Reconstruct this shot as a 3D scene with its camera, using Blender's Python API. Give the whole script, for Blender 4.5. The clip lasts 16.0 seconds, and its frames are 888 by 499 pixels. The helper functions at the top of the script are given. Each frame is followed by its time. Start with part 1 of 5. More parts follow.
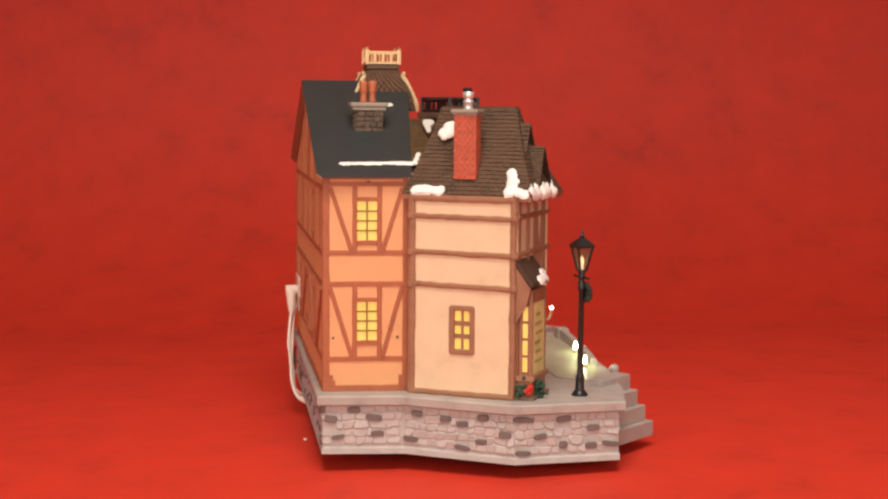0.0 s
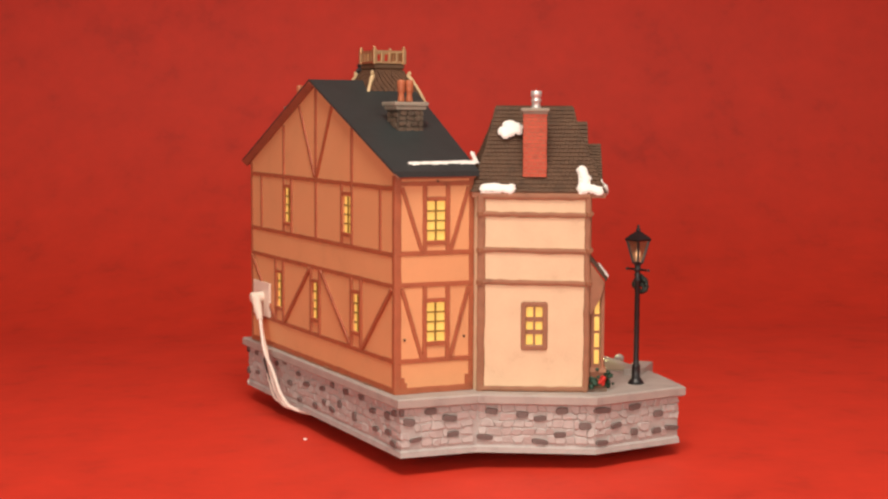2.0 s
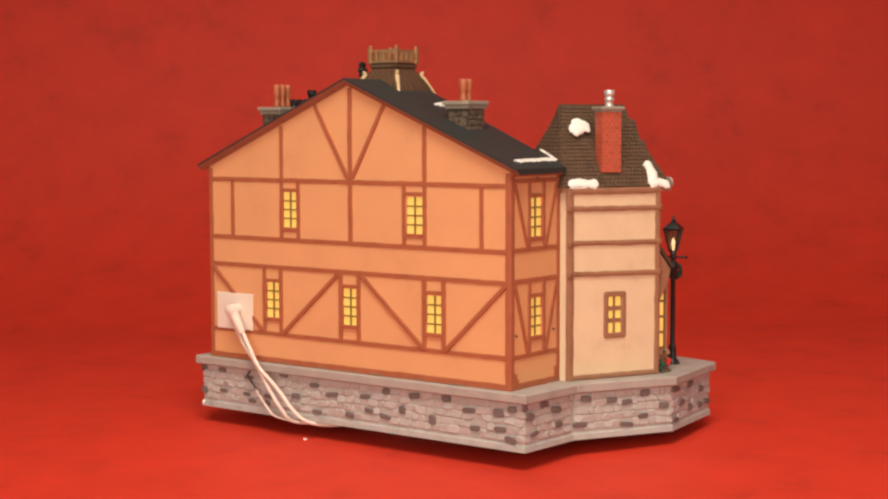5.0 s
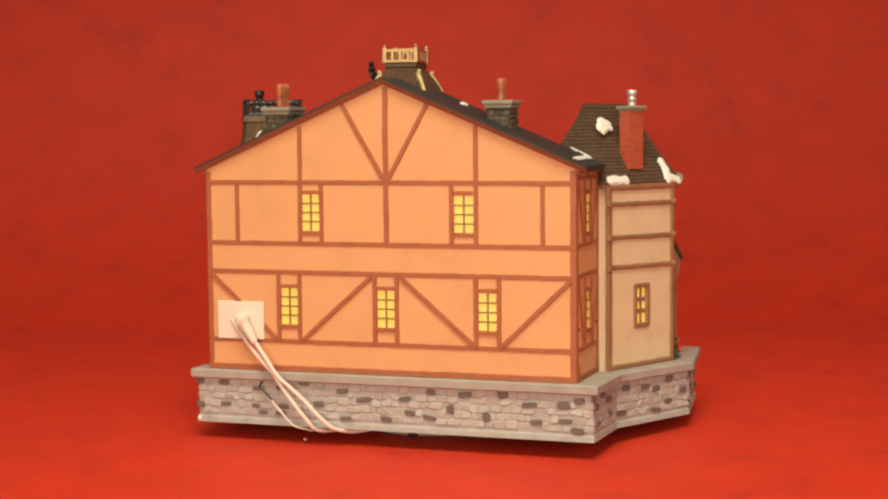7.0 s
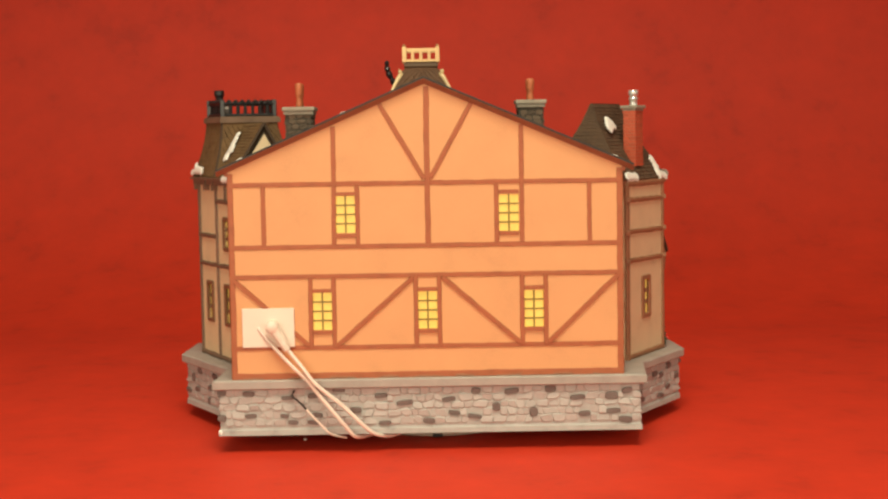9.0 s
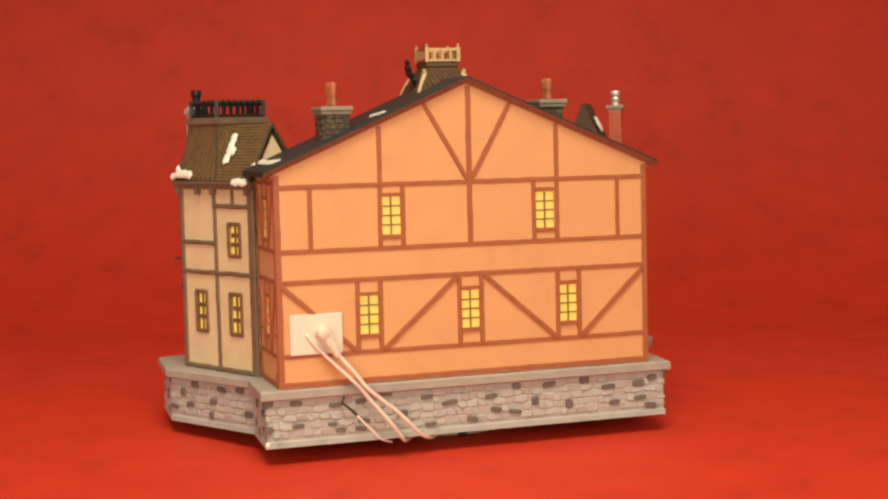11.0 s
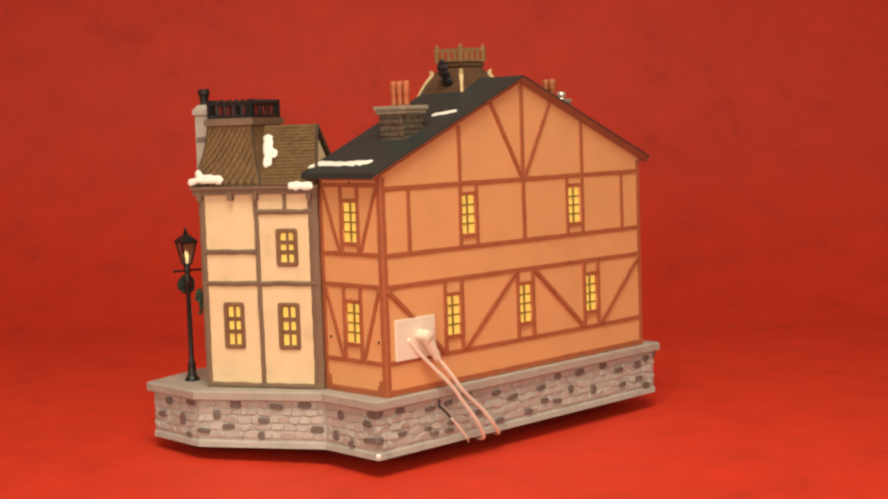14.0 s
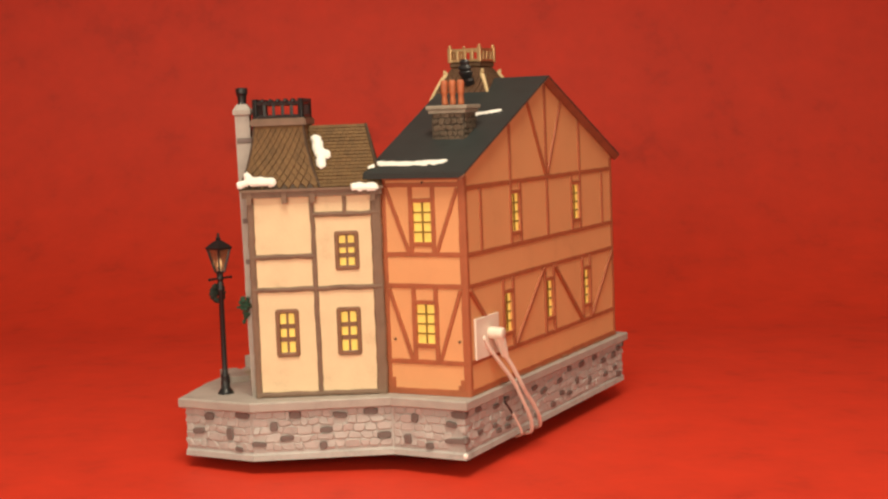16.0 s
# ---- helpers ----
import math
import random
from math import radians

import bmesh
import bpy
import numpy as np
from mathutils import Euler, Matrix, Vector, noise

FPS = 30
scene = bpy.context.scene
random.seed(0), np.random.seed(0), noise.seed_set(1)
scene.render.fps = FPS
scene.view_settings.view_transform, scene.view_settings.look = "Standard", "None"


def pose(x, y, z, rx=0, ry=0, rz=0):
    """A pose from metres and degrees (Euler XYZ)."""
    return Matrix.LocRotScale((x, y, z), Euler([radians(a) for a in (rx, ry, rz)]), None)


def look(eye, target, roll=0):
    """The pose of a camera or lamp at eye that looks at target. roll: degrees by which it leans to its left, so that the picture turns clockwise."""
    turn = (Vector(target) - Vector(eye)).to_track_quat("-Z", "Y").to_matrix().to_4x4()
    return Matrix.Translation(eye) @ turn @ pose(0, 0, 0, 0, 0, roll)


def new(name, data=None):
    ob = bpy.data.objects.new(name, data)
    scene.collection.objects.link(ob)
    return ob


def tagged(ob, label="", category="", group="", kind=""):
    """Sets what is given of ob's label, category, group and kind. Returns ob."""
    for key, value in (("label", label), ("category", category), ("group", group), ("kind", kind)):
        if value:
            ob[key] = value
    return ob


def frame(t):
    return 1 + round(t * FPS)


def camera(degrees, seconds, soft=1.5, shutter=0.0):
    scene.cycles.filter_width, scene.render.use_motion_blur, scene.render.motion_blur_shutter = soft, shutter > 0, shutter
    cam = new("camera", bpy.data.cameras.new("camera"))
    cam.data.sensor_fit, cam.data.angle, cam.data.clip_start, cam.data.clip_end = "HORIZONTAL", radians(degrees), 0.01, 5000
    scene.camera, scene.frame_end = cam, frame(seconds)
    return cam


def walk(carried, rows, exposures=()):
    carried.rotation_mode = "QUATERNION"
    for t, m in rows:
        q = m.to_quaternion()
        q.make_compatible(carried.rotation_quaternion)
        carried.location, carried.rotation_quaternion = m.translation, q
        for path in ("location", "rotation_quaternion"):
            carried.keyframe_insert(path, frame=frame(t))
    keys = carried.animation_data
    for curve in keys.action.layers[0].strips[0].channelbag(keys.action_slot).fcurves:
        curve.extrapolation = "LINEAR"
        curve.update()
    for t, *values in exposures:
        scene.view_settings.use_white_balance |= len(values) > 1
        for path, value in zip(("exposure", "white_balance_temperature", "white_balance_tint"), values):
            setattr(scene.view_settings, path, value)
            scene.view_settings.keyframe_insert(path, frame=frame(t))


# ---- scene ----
# ---------------------------------------------------------------- camera
cam = camera(33.60, 16.0, soft=2.3)
EYE = Vector((0.0, -0.9361, 0.1971))
YAW, PITCH, ROLL = radians(-0.3651), radians(5.7985), -0.9125
AIM = Vector((-math.sin(YAW) * math.cos(PITCH), math.cos(YAW) * math.cos(PITCH), -math.sin(PITCH)))
walk(cam, [(0.0, look(EYE, EYE + AIM, ROLL)), (16.0, look(EYE, EYE + AIM, ROLL))],
     exposures=[(0.0, 0.0, 6500, 11), (4.0, 0.0, 6550, 11), (7.0, 0.0, 7100, -5), (9.0, 0.0, 7150, -8), (13.0, 0.0, 7150, -4), (16.0, 0.0, 7150, 1)])

# ---------------------------------------------------------------- light
world = bpy.data.worlds.new("studio")
scene.world = world
world.use_nodes = True
world.node_tree.nodes["Background"].inputs[0].default_value = (1.0, 0.86, 0.74, 1)
world.node_tree.nodes["Background"].inputs[1].default_value = 0.265


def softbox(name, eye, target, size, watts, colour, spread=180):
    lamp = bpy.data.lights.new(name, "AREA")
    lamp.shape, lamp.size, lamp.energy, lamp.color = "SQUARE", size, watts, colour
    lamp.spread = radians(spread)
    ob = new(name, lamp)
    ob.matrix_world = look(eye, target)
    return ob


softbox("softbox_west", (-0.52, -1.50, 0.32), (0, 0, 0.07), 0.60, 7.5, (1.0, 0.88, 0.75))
softbox("softbox_east", (0.60, -1.45, 0.39), (0, 0, 0.07), 0.75, 4.6, (1.0, 0.88, 0.75))
softbox("softbox_top", (0.0, -0.75, 1.25), (0, -0.20, 0), 0.6, 4.2, (1.0, 0.88, 0.76), 84)

# ---------------------------------------------------------------- materials


def mat(name, colour, rough=0.6, scale=60.0, amount=0.12, bump=0.15, fine=900.0, metal=0.0, island=0.0, each=0.0, stain=None):
    """Painted or natural surface: colour mottled at two scales, with a fine relief."""
    m = bpy.data.materials.new(name)
    m.use_nodes = True
    nt = m.node_tree
    b = nt.nodes["Principled BSDF"]
    tc = nt.nodes.new("ShaderNodeTexCoord")
    n1 = nt.nodes.new("ShaderNodeTexNoise")
    n1.inputs["Scale"].default_value, n1.inputs["Detail"].default_value = scale, 5
    n2 = nt.nodes.new("ShaderNodeTexNoise")
    n2.inputs["Scale"].default_value, n2.inputs["Detail"].default_value = fine, 3
    for n in (n1, n2):
        nt.links.new(tc.outputs["Object"], n.inputs["Vector"])
    add = nt.nodes.new("ShaderNodeMath")
    add.operation = "MULTIPLY_ADD"
    add.inputs[1].default_value = 0.35
    nt.links.new(n2.outputs["Fac"], add.inputs[0])
    nt.links.new(n1.outputs["Fac"], add.inputs[2])
    val = add.outputs[0]
    for use, node, out, weight in ((island, "ShaderNodeNewGeometry", "Random Per Island", island), (each, "ShaderNodeObjectInfo", "Random", each)):
        if use:
            g = nt.nodes.new(node)
            a = nt.nodes.new("ShaderNodeMath")
            a.operation = "MULTIPLY_ADD"
            a.inputs[1].default_value = weight
            nt.links.new(g.outputs[out], a.inputs[0])
            nt.links.new(val, a.inputs[2])
            val = a.outputs[0]
    ramp = nt.nodes.new("ShaderNodeValToRGB")
    lo = tuple(c * (1 - 1.6 * amount) for c in colour)
    hi = tuple(min(1.0, c * (1 + amount)) for c in colour)
    ramp.color_ramp.elements[0].position, ramp.color_ramp.elements[0].color = 0.35, (*(stain or lo), 1)
    ramp.color_ramp.elements[1].position, ramp.color_ramp.elements[1].color = 0.95 + 0.6 * (island + each), (*hi, 1)
    mid = ramp.color_ramp.elements.new(0.58 + 0.3 * (island + each))
    mid.color = (*colour, 1)
    nt.links.new(val, ramp.inputs[0])
    nt.links.new(ramp.outputs[0], b.inputs["Base Color"])
    b.inputs["Roughness"].default_value, b.inputs["Metallic"].default_value = rough, metal
    if bump:
        bp = nt.nodes.new("ShaderNodeBump")
        bp.inputs["Strength"].default_value, bp.inputs["Distance"].default_value = bump, 0.0006
        nt.links.new(add.outputs[0], bp.inputs["Height"])
        nt.links.new(bp.outputs[0], b.inputs["Normal"])
    return m


def glow(name, colour, strength):
    m = bpy.data.materials.new(name)
    m.use_nodes = True
    nt = m.node_tree
    b = nt.nodes["Principled BSDF"]
    n = nt.nodes.new("ShaderNodeTexNoise")
    n.inputs["Scale"].default_value = 160
    tc = nt.nodes.new("ShaderNodeTexCoord")
    nt.links.new(tc.outputs["Object"], n.inputs["Vector"])
    r = nt.nodes.new("ShaderNodeValToRGB")
    r.color_ramp.elements[0].position, r.color_ramp.elements[0].color = 0.3, (*(c * 0.75 for c in colour), 1)
    r.color_ramp.elements[1].position, r.color_ramp.elements[1].color = 0.7, (*colour, 1)
    nt.links.new(n.outputs["Fac"], r.inputs[0])
    nt.links.new(r.outputs[0], b.inputs["Emission Color"])
    b.inputs["Base Color"].default_value = (*(c * 0.5 for c in colour), 1)
    b.inputs["Emission Strength"].default_value = strength
    b.inputs["Roughness"].default_value = 0.35
    return m


M_RED = mat("red_backdrop", (0.59, 0.0305, 0.0107), 0.66, 24.0, 0.14, 0.1, 90.0)
M_ORANGE = mat("orange_plaster", (0.70, 0.350, 0.164), 0.55, 40.0, 0.06, 0.2)
M_CREAM = mat("cream_plaster", (0.70, 0.525, 0.34), 0.6, 70.0, 0.09, 0.4, stain=(0.60, 0.43, 0.27))
M_BUFF = mat("yellow_cream_plaster", (0.73, 0.565, 0.36), 0.6, 70.0, 0.09, 0.4, stain=(0.60, 0.47, 0.29))
M_RUST = mat("rust_timber_paint", (0.36, 0.105, 0.045), 0.55, 120.0, 0.16, 0.3)
M_UMBER = mat("umber_timber_paint", (0.175, 0.108, 0.072), 0.55, 120.0, 0.2, 0.35)
M_FRAME = mat("dark_brown_frame_paint", (0.19, 0.092, 0.048), 0.5, 120.0, 0.2, 0.3)
M_BARGE = mat("bargeboard_paint", (0.25, 0.105, 0.060), 0.55, 120.0, 0.2, 0.3)
M_PIPE = mat("dark_pewter_paint", (0.028, 0.026, 0.028), 0.28, 300.0, 0.3, 0.2, metal=0.3)
M_BROWN = mat("brown_timber_paint", (0.285, 0.128, 0.068), 0.55, 120.0, 0.2, 0.35)
M_CAP = mat("grey_stone_cap", (0.37, 0.325, 0.295), 0.65, 90.0, 0.15, 0.3)
M_MORTAR = mat("pale_mortar", (0.40, 0.385, 0.365), 0.7, 120.0, 0.18, 0.35)
M_STONE = mat("pale_stone", (0.425, 0.388, 0.368), 0.6, 150.0, 0.14, 0.45, each=0.16)
M_DARK = mat("dark_stone", (0.150, 0.117, 0.108), 0.6, 150.0, 0.2, 0.3, each=0.3)
M_SLATE = mat("slate_roof", (0.021, 0.026, 0.026), 0.6, 70.0, 0.2, 0.3)
M_TILE = mat("brown_shingle", (0.088, 0.047, 0.025), 0.8, 150.0, 0.25, 0.3, island=0.35)
M_SCALE = mat("scale_shingle", (0.135, 0.074, 0.029), 0.8, 150.0, 0.25, 0.3, island=0.3)
M_CUPOLA = mat("cupola_scale", (0.095, 0.043, 0.020), 0.8, 150.0, 0.25, 0.3, island=0.3)
M_TILEBED = mat("shingle_bed", (0.056, 0.031, 0.017), 0.7, 150.0, 0.2, 0.2)
M_SNOW = mat("snow", (0.85, 0.81, 0.76), 0.5, 200.0, 0.05, 0.3)
M_BRICK = mat("red_brick", (0.46, 0.085, 0.042), 0.6, 200.0, 0.2, 0.3, island=0.35)
M_JOINT = mat("brick_joint", (0.40, 0.20, 0.13), 0.75, 200.0, 0.15, 0.2)
M_RUBBLE = mat("rubble_stone", (0.098, 0.066, 0.044), 0.6, 260.0, 0.45, 0.5, each=0.6)
M_RUBBLEBED = mat("rubble_joint", (0.06, 0.045, 0.032), 0.75, 200.0, 0.2, 0.2)
M_CHIMCAP = mat("chimney_cap_stone", (0.30, 0.255, 0.20), 0.6, 150.0, 0.15, 0.25)
M_CLAY = mat("terracotta", (0.42, 0.12, 0.05), 0.5, 200.0, 0.25, 0.25)
M_METAL = mat("silver_paint", (0.72, 0.70, 0.68), 0.3, 200.0, 0.08, 0.05, metal=0.6)
M_BLACK = mat("black_iron_paint", (0.012, 0.011, 0.012), 0.35, 200.0, 0.2, 0.15)
M_WREATH = mat("dark_green_wreath", (0.014, 0.024, 0.018), 0.6, 300.0, 0.3, 0.4)
M_GREEN = mat("green_garland", (0.02, 0.06, 0.035), 0.6, 300.0, 0.3, 0.4)
M_BOW = mat("red_bow", (0.6, 0.03, 0.02), 0.5, 200.0, 0.15, 0.2)
M_IVORY = mat("ivory_trim_paint", (0.64, 0.46, 0.25), 0.5, 200.0, 0.12, 0.2)
M_GILT = mat("gilt_rail_paint", (0.66, 0.44, 0.235), 0.40, 200.0, 0.10, 0.1, metal=0.92)
M_DECK = mat("brown_deck_paint", (0.105, 0.058, 0.030), 0.5, 200.0, 0.2, 0.2)
M_GREY = mat("grey_stack_stone", (0.36, 0.32, 0.29), 0.6, 120.0, 0.15, 0.3)
M_PLASTIC = mat("white_plastic", (0.80, 0.70, 0.60), 0.35, 100.0, 0.03, 0.02)
M_CORD = mat("white_cord_plastic", (0.80, 0.69, 0.61), 0.35, 100.0, 0.04, 0.02)
M_CRACK = mat("black_wire", (0.02, 0.017, 0.015), 0.4, 100.0, 0.1, 0.1)
M_PLAT = mat("grey_turntable_plastic", (0.46, 0.38, 0.31), 0.45, 60.0, 0.1, 0.05)
M_MUNTIN = mat("olive_muntin_paint", (0.23, 0.135, 0.028), 0.4, 200.0, 0.15, 0.1)
# bright yellow-green sign paint; the lit look of the board is in its colour
M_SIGN = mat("lit_tone_signboard", (0.68, 0.60, 0.25), 0.55, 120.0, 0.2, 0.2)
M_SIGNINK = mat("sign_ink", (0.36, 0.32, 0.12), 0.55, 120.0, 0.2, 0.2)
M_PLAZA = mat("plaza_stone", (0.36, 0.33, 0.24), 0.6, 90.0, 0.15, 0.3)
G_PANE = glow("lit_window_pane", (1.0, 0.64, 0.15), 0.70)
G_BULB = glow("warm_bulb", (1.0, 0.88, 0.68), 4.0)
G_FLAME = glow("white_bulb", (0.86, 1.0, 0.50), 105.0)
G_GLOBE = glow("lamp_globe", (0.98, 1.0, 0.80), 6.0)
M_GLASS = mat("amber_lamp_glass", (0.55, 0.38, 0.25), 0.25, 100.0, 0.05, 0.0)
M_GLASS.node_tree.nodes["Principled BSDF"].inputs["Transmission Weight"].default_value = 0.9

# ---------------------------------------------------------------- mesh helpers


def part(name, bm, material, parent=None, label="", smooth=False):
    me = bpy.data.meshes.new(name)
    bmesh.ops.recalc_face_normals(bm, faces=bm.faces)
    if smooth:
        for f in bm.faces:
            f.smooth = True
    bm.to_mesh(me)
    bm.free()
    me.materials.append(material)
    ob = new(name, me)
    if parent:
        ob.parent = parent
    if label:
        ob["label"] = label
    return ob


def add_prism(bm, outline, z0, z1, top=None):
    """A solid between a plan outline at z0 and the same (or another) outline at z1."""
    lo = [bm.verts.new((x, y, z0)) for x, y in outline]
    hi = [bm.verts.new((x, y, z1)) for x, y in (top or outline)]
    n = len(lo)
    bm.faces.new(lo[::-1])
    bm.faces.new(hi)
    for i in range(n):
        bm.faces.new((lo[i], lo[(i + 1) % n], hi[(i + 1) % n], hi[i]))


def add_box(bm, m, sx, sy, sz, bevel=0.0):
    """A box of that size, its base centre at the pose m."""
    made = bmesh.ops.create_cube(bm, size=1.0)["verts"]
    bmesh.ops.transform(bm, matrix=m @ Matrix.Translation((0, 0, sz / 2)) @ Matrix.Diagonal((sx, sy, sz, 1)), verts=made)
    if bevel:
        edges = {e for v in made for e in v.link_edges}
        bmesh.ops.bevel(bm, geom=list(edges), offset=bevel, segments=2, affect="EDGES", profile=0.6)


def add_lathe(bm, m, profile, n=16):
    """A turned form: profile rows of (radius, height)."""
    rings = []
    for r, z in profile:
        rings.append([bm.verts.new(m @ Vector((r * math.cos(2 * math.pi * i / n), r * math.sin(2 * math.pi * i / n), z))) for i in range(n)])
    for a, b in zip(rings, rings[1:]):
        for i in range(n):
            bm.faces.new((a[i], a[(i + 1) % n], b[(i + 1) % n], b[i]))
    bm.faces.new(rings[0][::-1])
    bm.faces.new(rings[-1])


def spline(points, steps=8):
    pts = [Vector(p) for p in points]
    pts = [pts[0] * 2 - pts[1], *pts, pts[-1] * 2 - pts[-2]]
    out = []
    for i in range(1, len(pts) - 2):
        p0, p1, p2, p3 = pts[i - 1:i + 3]
        for k in range(steps):
            t = k / steps
            out.append(0.5 * (2 * p1 + (p2 - p0) * t + (2 * p0 - 5 * p1 + 4 * p2 - p3) * t * t + (3 * p1 - p0 - 3 * p2 + p3) * t ** 3))
    return [*out, pts[-2]]


def add_tube(bm, path, radius, n=8):
    """A round rod along a path; radius is a number or a function of the share of the way."""
    rings = []
    for i, p in enumerate(path):
        d = (path[min(i + 1, len(path) - 1)] - path[max(i - 1, 0)]).normalized()
        side = d.cross(Vector((0.3, 0.2, 1) if abs(d.z) < 0.9 else (1, 0.3, 0))).normalized()
        up = side.cross(d)
        r = radius(i / (len(path) - 1)) if callable(radius) else radius
        rings.append([bm.verts.new(p + (side * math.cos(2 * math.pi * k / n) + up * math.sin(2 * math.pi * k / n)) * r) for k in range(n)])
    for a, b in zip(rings, rings[1:]):
        for k in range(n):
            bm.faces.new((a[k], a[(k + 1) % n], b[(k + 1) % n], b[k]))
    bm.faces.new(rings[0][::-1])
    bm.faces.new(rings[-1])


class Face:
    """A wall in plan from a to b: s runs along it, z up, d out of it."""

    def __init__(self, a, b, outside):
        self.a, self.b = Vector((*a, 0)), Vector((*b, 0))
        self.u = (self.b - self.a).normalized()
        self.length = (self.b - self.a).length
        self.n = Vector((self.u.y, -self.u.x, 0))
        if self.n.dot(Vector((*outside, 0)) - self.a) < 0:
            self.n = -self.n

    def at(self, s, z, d=0.0):
        return self.a + self.u * s + self.n * d + Vector((0, 0, z))

    def slab(self, bm, corners, d0, d1):
        """A slab over (s, z) corners between the depths d0 and d1."""
        lo = [bm.verts.new(self.at(s, z, d0)) for s, z in corners]
        hi = [bm.verts.new(self.at(s, z, d1)) for s, z in corners]
        k = len(lo)
        bm.faces.new(lo[::-1])
        bm.faces.new(hi)
        for i in range(k):
            bm.faces.new((lo[i], lo[(i + 1) % k], hi[(i + 1) % k], hi[i]))

    def rect(self, bm, s0, z0, s1, z1, d0, d1):
        self.slab(bm, [(s0, z0), (s1, z0), (s1, z1), (s0, z1)], d0, d1)

    def timber(self, bm, s0, z0, s1, z1, width, proud, wobble, rounded):
        """A raised timber from one point to another, its edges a little uneven; rounded ones are like logs."""
        v = Vector((s1 - s0, z1 - z0))
        n = max(2, round(v.length / 0.0035))
        wobble *= min(1.0, 0.0028 / width)
        d = v.normalized()
        if rounded:
            profile = [(-1.0, -0.0005), (-1.0, 0.35 * proud), (-0.72, 0.85 * proud), (0.0, proud), (0.72, 0.85 * proud), (1.0, 0.35 * proud), (1.0, -0.0005)]
        else:
            profile = [(-1.0, -0.0005), (-1.0, 0.6 * proud), (-0.85, proud), (0.85, proud), (1.0, 0.6 * proud), (1.0, -0.0005)]
        rings = []
        for i in range(n + 1):
            c = Vector((s0, z0)) + v * (i / n)
            key = Vector((c.x * 180 + self.a.x * 900, c.y * 180, width * 5000))
            c += Vector((-d.y, d.x)) * noise.noise(key) * wobble * width
            half = width / 2 * (1 + 1.2 * wobble * noise.noise(key + Vector((9.1, 3.3, 1.7))))
            lift = 1 + wobble * noise.noise(key + Vector((4.1, 8.3, 2.7)))
            rings.append([bm.verts.new(self.at(c.x - d.y * half * k, c.y + d.x * half * k, h * lift if h > 0 else h)) for k, h in profile])
        m = len(profile)
        for p, q in zip(rings, rings[1:]):
            for k in range(m):
                bm.faces.new((p[k], p[(k + 1) % m], q[(k + 1) % m], q[k]))
        bm.faces.new(rings[0])
        bm.faces.new(rings[-1][::-1])

    def wall(self, bm, z0, z1, openings, thick=0.004):
        """Solid masonry round rectangular openings (s0, z0, s1, z1)."""
        ss = sorted({0.0, self.length, *(o[0] for o in openings), *(o[2] for o in openings)})
        zs = sorted({z0, z1, *(o[1] for o in openings), *(o[3] for o in openings)})
        solid = set()
        for i, (s0, s1) in enumerate(zip(ss, ss[1:])):
            for j, (c0, c1) in enumerate(zip(zs, zs[1:])):
                s, z = (s0 + s1) / 2, (c0 + c1) / 2
                if not any(o[0] < s < o[2] and o[1] < z < o[3] for o in openings):
                    solid.add((i, j))
        made = {}

        def vert(i, j, d):
            if (i, j, d) not in made:
                made[i, j, d] = bm.verts.new(self.at(ss[i], zs[j], d))
            return made[i, j, d]
        for i, j in solid:
            for d in (-thick, 0.0):
                bm.faces.new((vert(i, j, d), vert(i + 1, j, d), vert(i + 1, j + 1, d), vert(i, j + 1, d)))
            for di, dj, p, q in ((-1, 0, (0, 0), (0, 1)), (1, 0, (1, 0), (1, 1)), (0, -1, (0, 0), (1, 0)), (0, 1, (0, 1), (1, 1))):
                if (i + di, j + dj) not in solid:
                    bm.faces.new((vert(i + p[0], j + p[1], 0.0), vert(i + q[0], j + q[1], 0.0), vert(i + q[0], j + q[1], -thick), vert(i + p[0], j + p[1], -thick)))


# ---------------------------------------------------------------- the studio
def backdrop():
    bm = bmesh.new()
    prof = [(-2.2, 0.0), (0.36, 0.0)]
    for i in range(1, 25):
        a = math.pi / 2 * i / 24
        prof.append((0.36 + 0.34 * math.sin(a), 0.34 * (1 - math.cos(a))))
    prof.append((0.70, 2.2))
    rows = [[bm.verts.new((x, y, z)) for x in (-2.4, -1.2, 0, 1.2, 2.4)] for y, z in prof]
    for a, b in zip(rows, rows[1:]):
        for i in range(4):
            bm.faces.new((a[i], a[i + 1], b[i + 1], b[i]))
    ob = part("backdrop", bm, M_RED, smooth=True)
    ob.location.z = GROUND
    return tagged(ob, "mottled red paper sweep under and behind the model", "backdrop", kind="structure")


GROUND = -0.0090
backdrop()


def lint():
    bm = bmesh.new()
    bmesh.ops.create_icosphere(bm, subdivisions=1, radius=0.0011)
    bmesh.ops.scale(bm, vec=(1.3, 1, 0.6), verts=bm.verts)
    ob = part("lint", bm, M_SNOW)
    ob.location = (-0.0814, -0.0498, GROUND + 0.0006)
    return tagged(ob, "tiny white speck of lint on the red paper", "lint")


lint()


